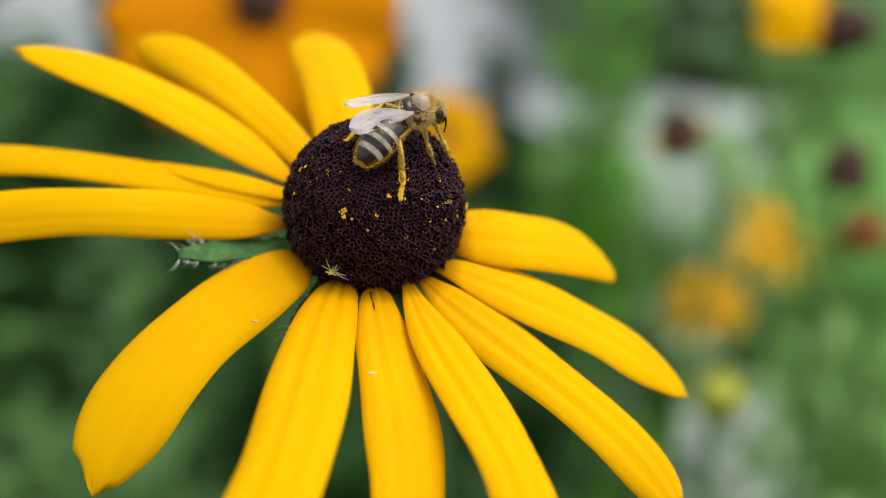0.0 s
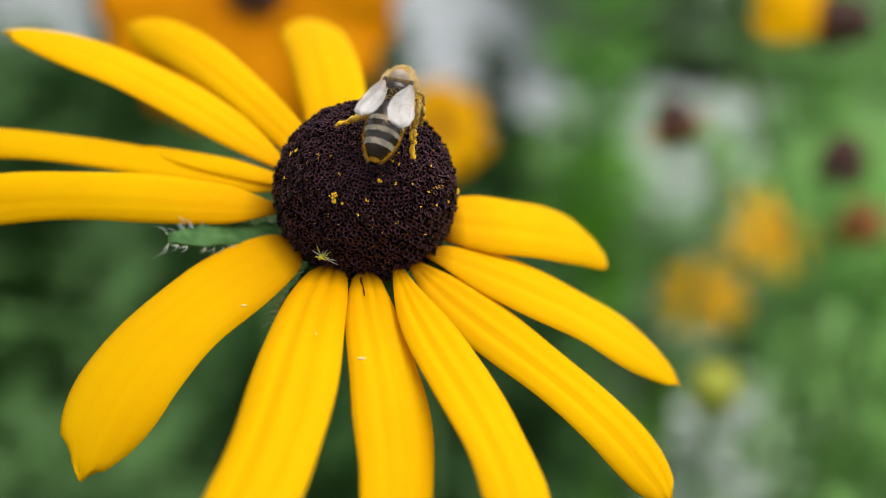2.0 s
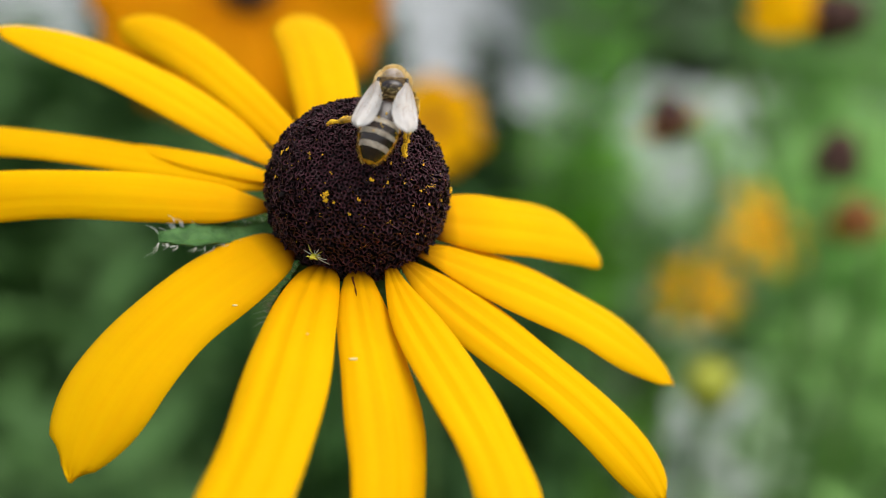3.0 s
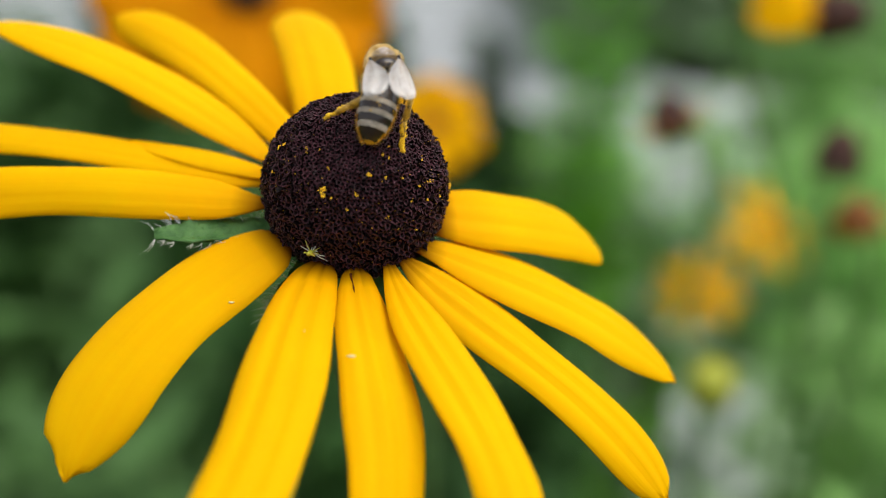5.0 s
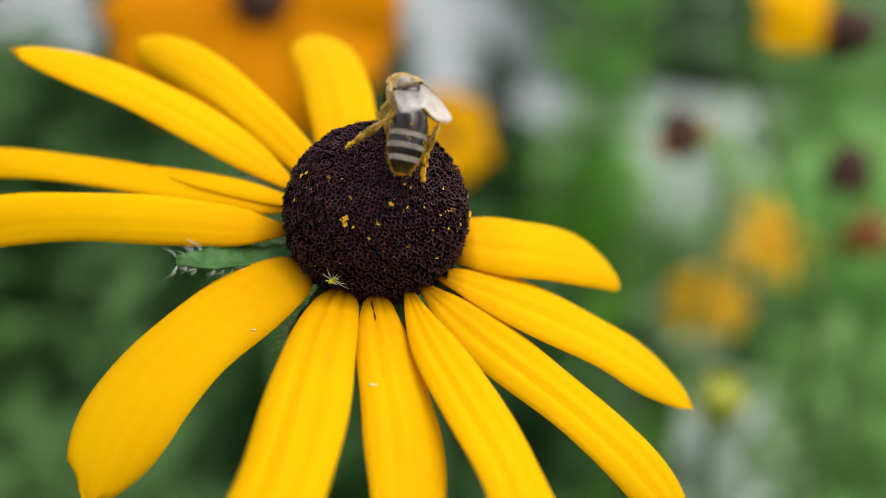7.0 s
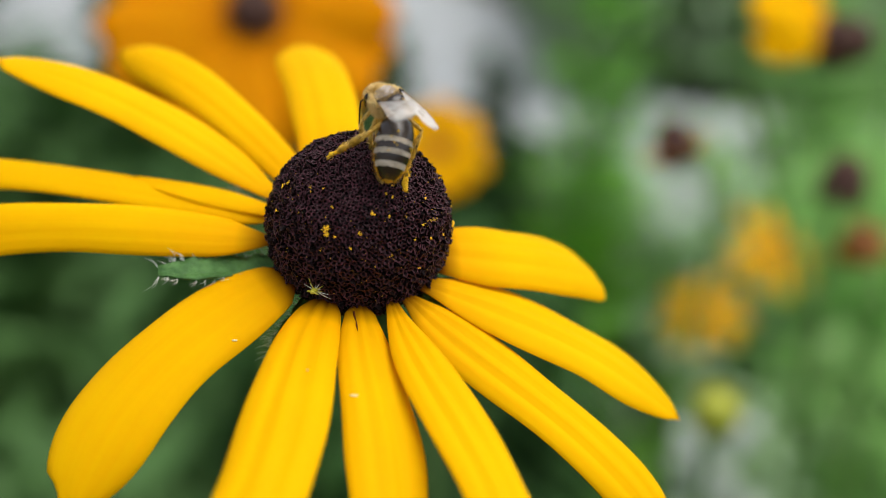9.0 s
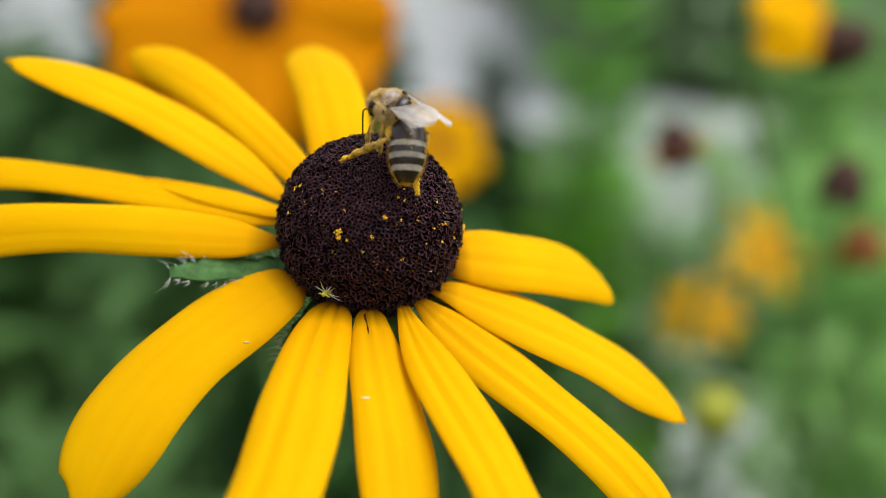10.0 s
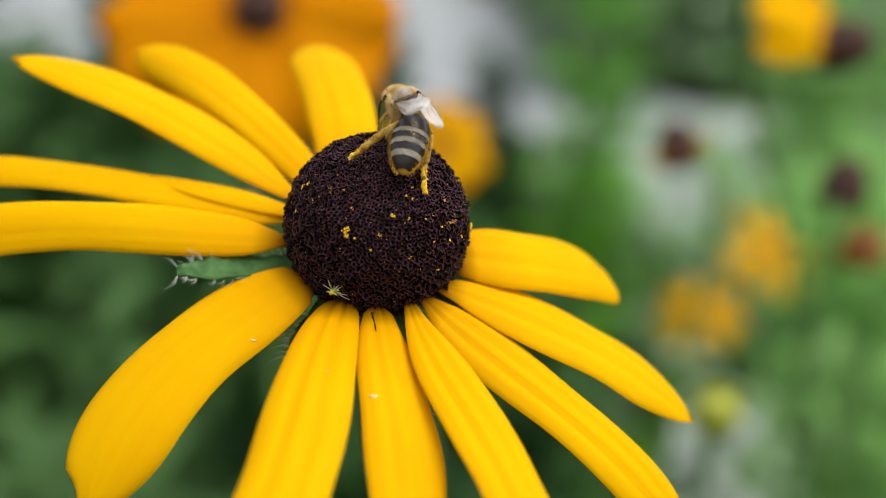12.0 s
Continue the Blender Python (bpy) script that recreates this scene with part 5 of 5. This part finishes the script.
    left_shin_rows = [
        (0.0, pose(-0.00336, 0.00291, -0.00071, 81.0, -11.0, 129.4)),
        (0.3, pose(-0.00340, 0.00286, -0.00067, 78.4, -12.8, 127.7)),
        (0.6, pose(-0.00271, 0.00339, -0.00025, 74.0, -19.1, 119.6)),
        (0.9, pose(-0.00216, 0.00306, 0.00084, 52.1, -38.0, 122.0)),
        (1.2, pose(-0.00296, 0.00135, 0.00126, -16.2, -50.2, 167.3)),
        (1.5, pose(-0.00358, 0.00046, 0.00059, -53.6, -32.2, -173.8)),
        (1.8, pose(-0.00356, 0.00019, 0.00054, -55.9, -26.5, -177.2)),
        (2.1, pose(-0.00377, 0.00020, 0.00016, -63.0, -19.3, 179.8)),
        (2.5, pose(-0.00394, 0.00055, -0.00012, -65.2, -15.1, 174.7)),
        (2.8, pose(-0.00400, 0.00085, -0.00024, -63.9, -12.5, 169.1)),
        (3.2, pose(-0.00402, 0.00124, -0.00042, -63.1, -8.7, 161.7)),
        (4.8, pose(-0.00398, 0.00154, -0.00045, -55.5, -9.9, 162.1)),
        (5.2, pose(-0.00396, 0.00171, -0.00054, -53.5, -8.6, 159.9)),
        (5.6, pose(-0.00379, 0.00217, -0.00054, -48.6, -7.2, 150.3)),
        (6.0, pose(-0.00347, 0.00278, -0.00073, -48.4, -7.6, 142.5)),
        (6.4, pose(-0.00320, 0.00308, -0.00064, -48.0, -8.6, 134.8)),
        (6.8, pose(-0.00292, 0.00331, -0.00049, -43.2, -13.6, 130.9)),
        (7.2, pose(-0.00268, 0.00339, -0.00020, -40.6, -15.9, 123.9)),
        (8.8, pose(-0.00217, 0.00368, -0.00016, -41.4, -19.3, 115.6)),
        (9.1, pose(-0.00205, 0.00379, -0.00035, -44.6, -17.6, 114.5)),
        (9.5, pose(-0.00183, 0.00393, -0.00059, -47.7, -12.5, 109.3)),
        (9.8, pose(-0.00192, 0.00389, -0.00051, -47.0, -8.6, 105.2)),
        (10.1, pose(-0.00180, 0.00395, -0.00062, -49.2, -8.3, 104.4)),
        (10.5, pose(-0.00206, 0.00380, -0.00038, -49.8, -9.4, 105.7)),
        (10.9, pose(-0.00229, 0.00362, -0.00016, -50.0, -12.1, 109.1)),
        (11.2, pose(-0.00249, 0.00340, 0.00007, -49.5, -17.4, 115.4)),
        (11.5, pose(-0.00263, 0.00312, 0.00037, -47.7, -24.6, 122.8)),
        (11.8, pose(-0.00272, 0.00283, 0.00064, -46.9, -30.1, 127.7)),
        (12.0, pose(-0.00253, 0.00307, 0.00055, -45.3, -37.4, 132.9)),
    ]
    right_shin_rows = [
        (0.0, pose(-0.00263, -0.00345, -0.00027, 12.0, -35.4, -128.5)),
        (0.3, pose(-0.00273, -0.00352, -0.00079, 8.9, -42.2, -130.3)),
        (0.6, pose(-0.00303, -0.00329, -0.00080, -3.4, -46.8, -129.6)),
        (0.9, pose(-0.00248, -0.00274, 0.00093, 1.6, -25.4, -130.2)),
        (1.2, pose(-0.00254, -0.00276, 0.00087, -7.1, -24.9, -133.9)),
        (1.5, pose(-0.00251, -0.00271, 0.00094, -14.4, -24.2, -137.3)),
        (1.8, pose(-0.00255, -0.00270, 0.00091, -14.7, -25.4, -137.6)),
        (2.1, pose(-0.00245, -0.00265, 0.00102, -17.1, -23.2, -139.8)),
        (2.5, pose(-0.00256, -0.00267, 0.00093, -19.6, -19.8, -143.0)),
        (2.8, pose(-0.00273, -0.00268, 0.00077, -19.4, -15.8, -145.1)),
        (3.2, pose(-0.00295, -0.00268, 0.00053, -20.0, -11.6, -147.6)),
        (4.8, pose(-0.00373, -0.00235, -0.00067, -25.7, -18.9, -148.1)),
        (5.2, pose(-0.00376, -0.00234, -0.00082, -24.2, -16.6, -148.5)),
        (5.6, pose(-0.00387, -0.00218, -0.00121, -24.4, -14.8, -149.7)),
        (6.0, pose(-0.00397, -0.00186, -0.00151, -27.3, -12.1, -153.3)),
        (6.4, pose(-0.00396, -0.00192, -0.00137, -27.0, -7.7, -155.7)),
        (6.8, pose(-0.00398, -0.00183, -0.00152, -27.3, -7.8, -155.9)),
        (7.2, pose(-0.00401, -0.00178, -0.00142, -29.1, -8.5, -157.0)),
        (8.8, pose(-0.00412, -0.00114, -0.00145, -37.8, -12.2, -162.6)),
        (9.1, pose(-0.00413, -0.00091, -0.00152, -39.5, -11.8, -165.2)),
        (9.5, pose(-0.00410, -0.00058, -0.00171, -40.8, -10.6, -168.5)),
        (9.8, pose(-0.00409, -0.00058, -0.00175, -40.6, -11.2, -167.5)),
        (10.1, pose(-0.00405, -0.00034, -0.00182, -42.0, -11.2, -169.8)),
        (10.5, pose(-0.00405, -0.00025, -0.00175, -43.9, -14.5, -168.6)),
        (10.9, pose(-0.00407, -0.00028, -0.00165, -45.1, -16.9, -166.8)),
        (11.2, pose(-0.00407, -0.00024, -0.00162, -46.9, -20.7, -163.4)),
        (11.5, pose(-0.00405, -0.00018, -0.00164, -49.8, -25.9, -157.5)),
        (11.8, pose(-0.00412, -0.00046, -0.00139, -50.5, -27.8, -154.5)),
        (12.0, pose(-0.00411, -0.00041, -0.00142, -51.6, -29.1, -152.8)),
    ]
    walk(bee, body_rows)
    walk(abdomen, abdomen_rows)
    walk(left_thigh, left_thigh_rows)
    walk(right_thigh, right_thigh_rows)
    walk(left_shin, left_shin_rows)
    walk(right_shin, right_shin_rows)
    # seconds, then spread and lift of the left and of the right wings
    flutter = [(0.0, 12, 3, 17, 0, 8), (0.6, 16, 5, 14, 5, 8), (1.0, 20, 10, 10, 9, 8), (2.0, 17, 9, 16, 4, 8), (2.7, 20, -2, 16, -5, 8), (3.2, 26, -5, 16, -7, 8), (4.8, 18, 4, 10, 0, 8), (6.0, 16, 17, 8, 2, 10),
               (6.8, 17, 19, 8, 2, 12), (7.2, 18, 21, 6, 1, 14), (8.8, 24, 27, 0, 0, 26), (9.5, 28, 21, -4, 0, 32), (10.8, 29, 22, -6, 0, 34), (11.2, 28, 25, -6, 0, 32), (12.0, 26, 33, -10, 6, 26)]
    for side, sgn, c in (("left", 1, 1), ("right", -1, 3)):
        rolls = [-8 if sgn > 0 else r[5] for r in flutter]
        walk(wings["fore_" + side], [(r[0], pose(-0.4 * MM, sgn * 1.6 * MM, 1.05 * MM, roll, r[c + 1], -sgn * (r[c] - 5))) for r, roll in zip(flutter, rolls)])
        walk(wings["hind_" + side], [(r[0], pose(-0.8 * MM, sgn * 1.5 * MM, 0.85 * MM, roll, r[c + 1] - 3, -sgn * (r[c] + 1))) for r, roll in zip(flutter, rolls)])


motions()
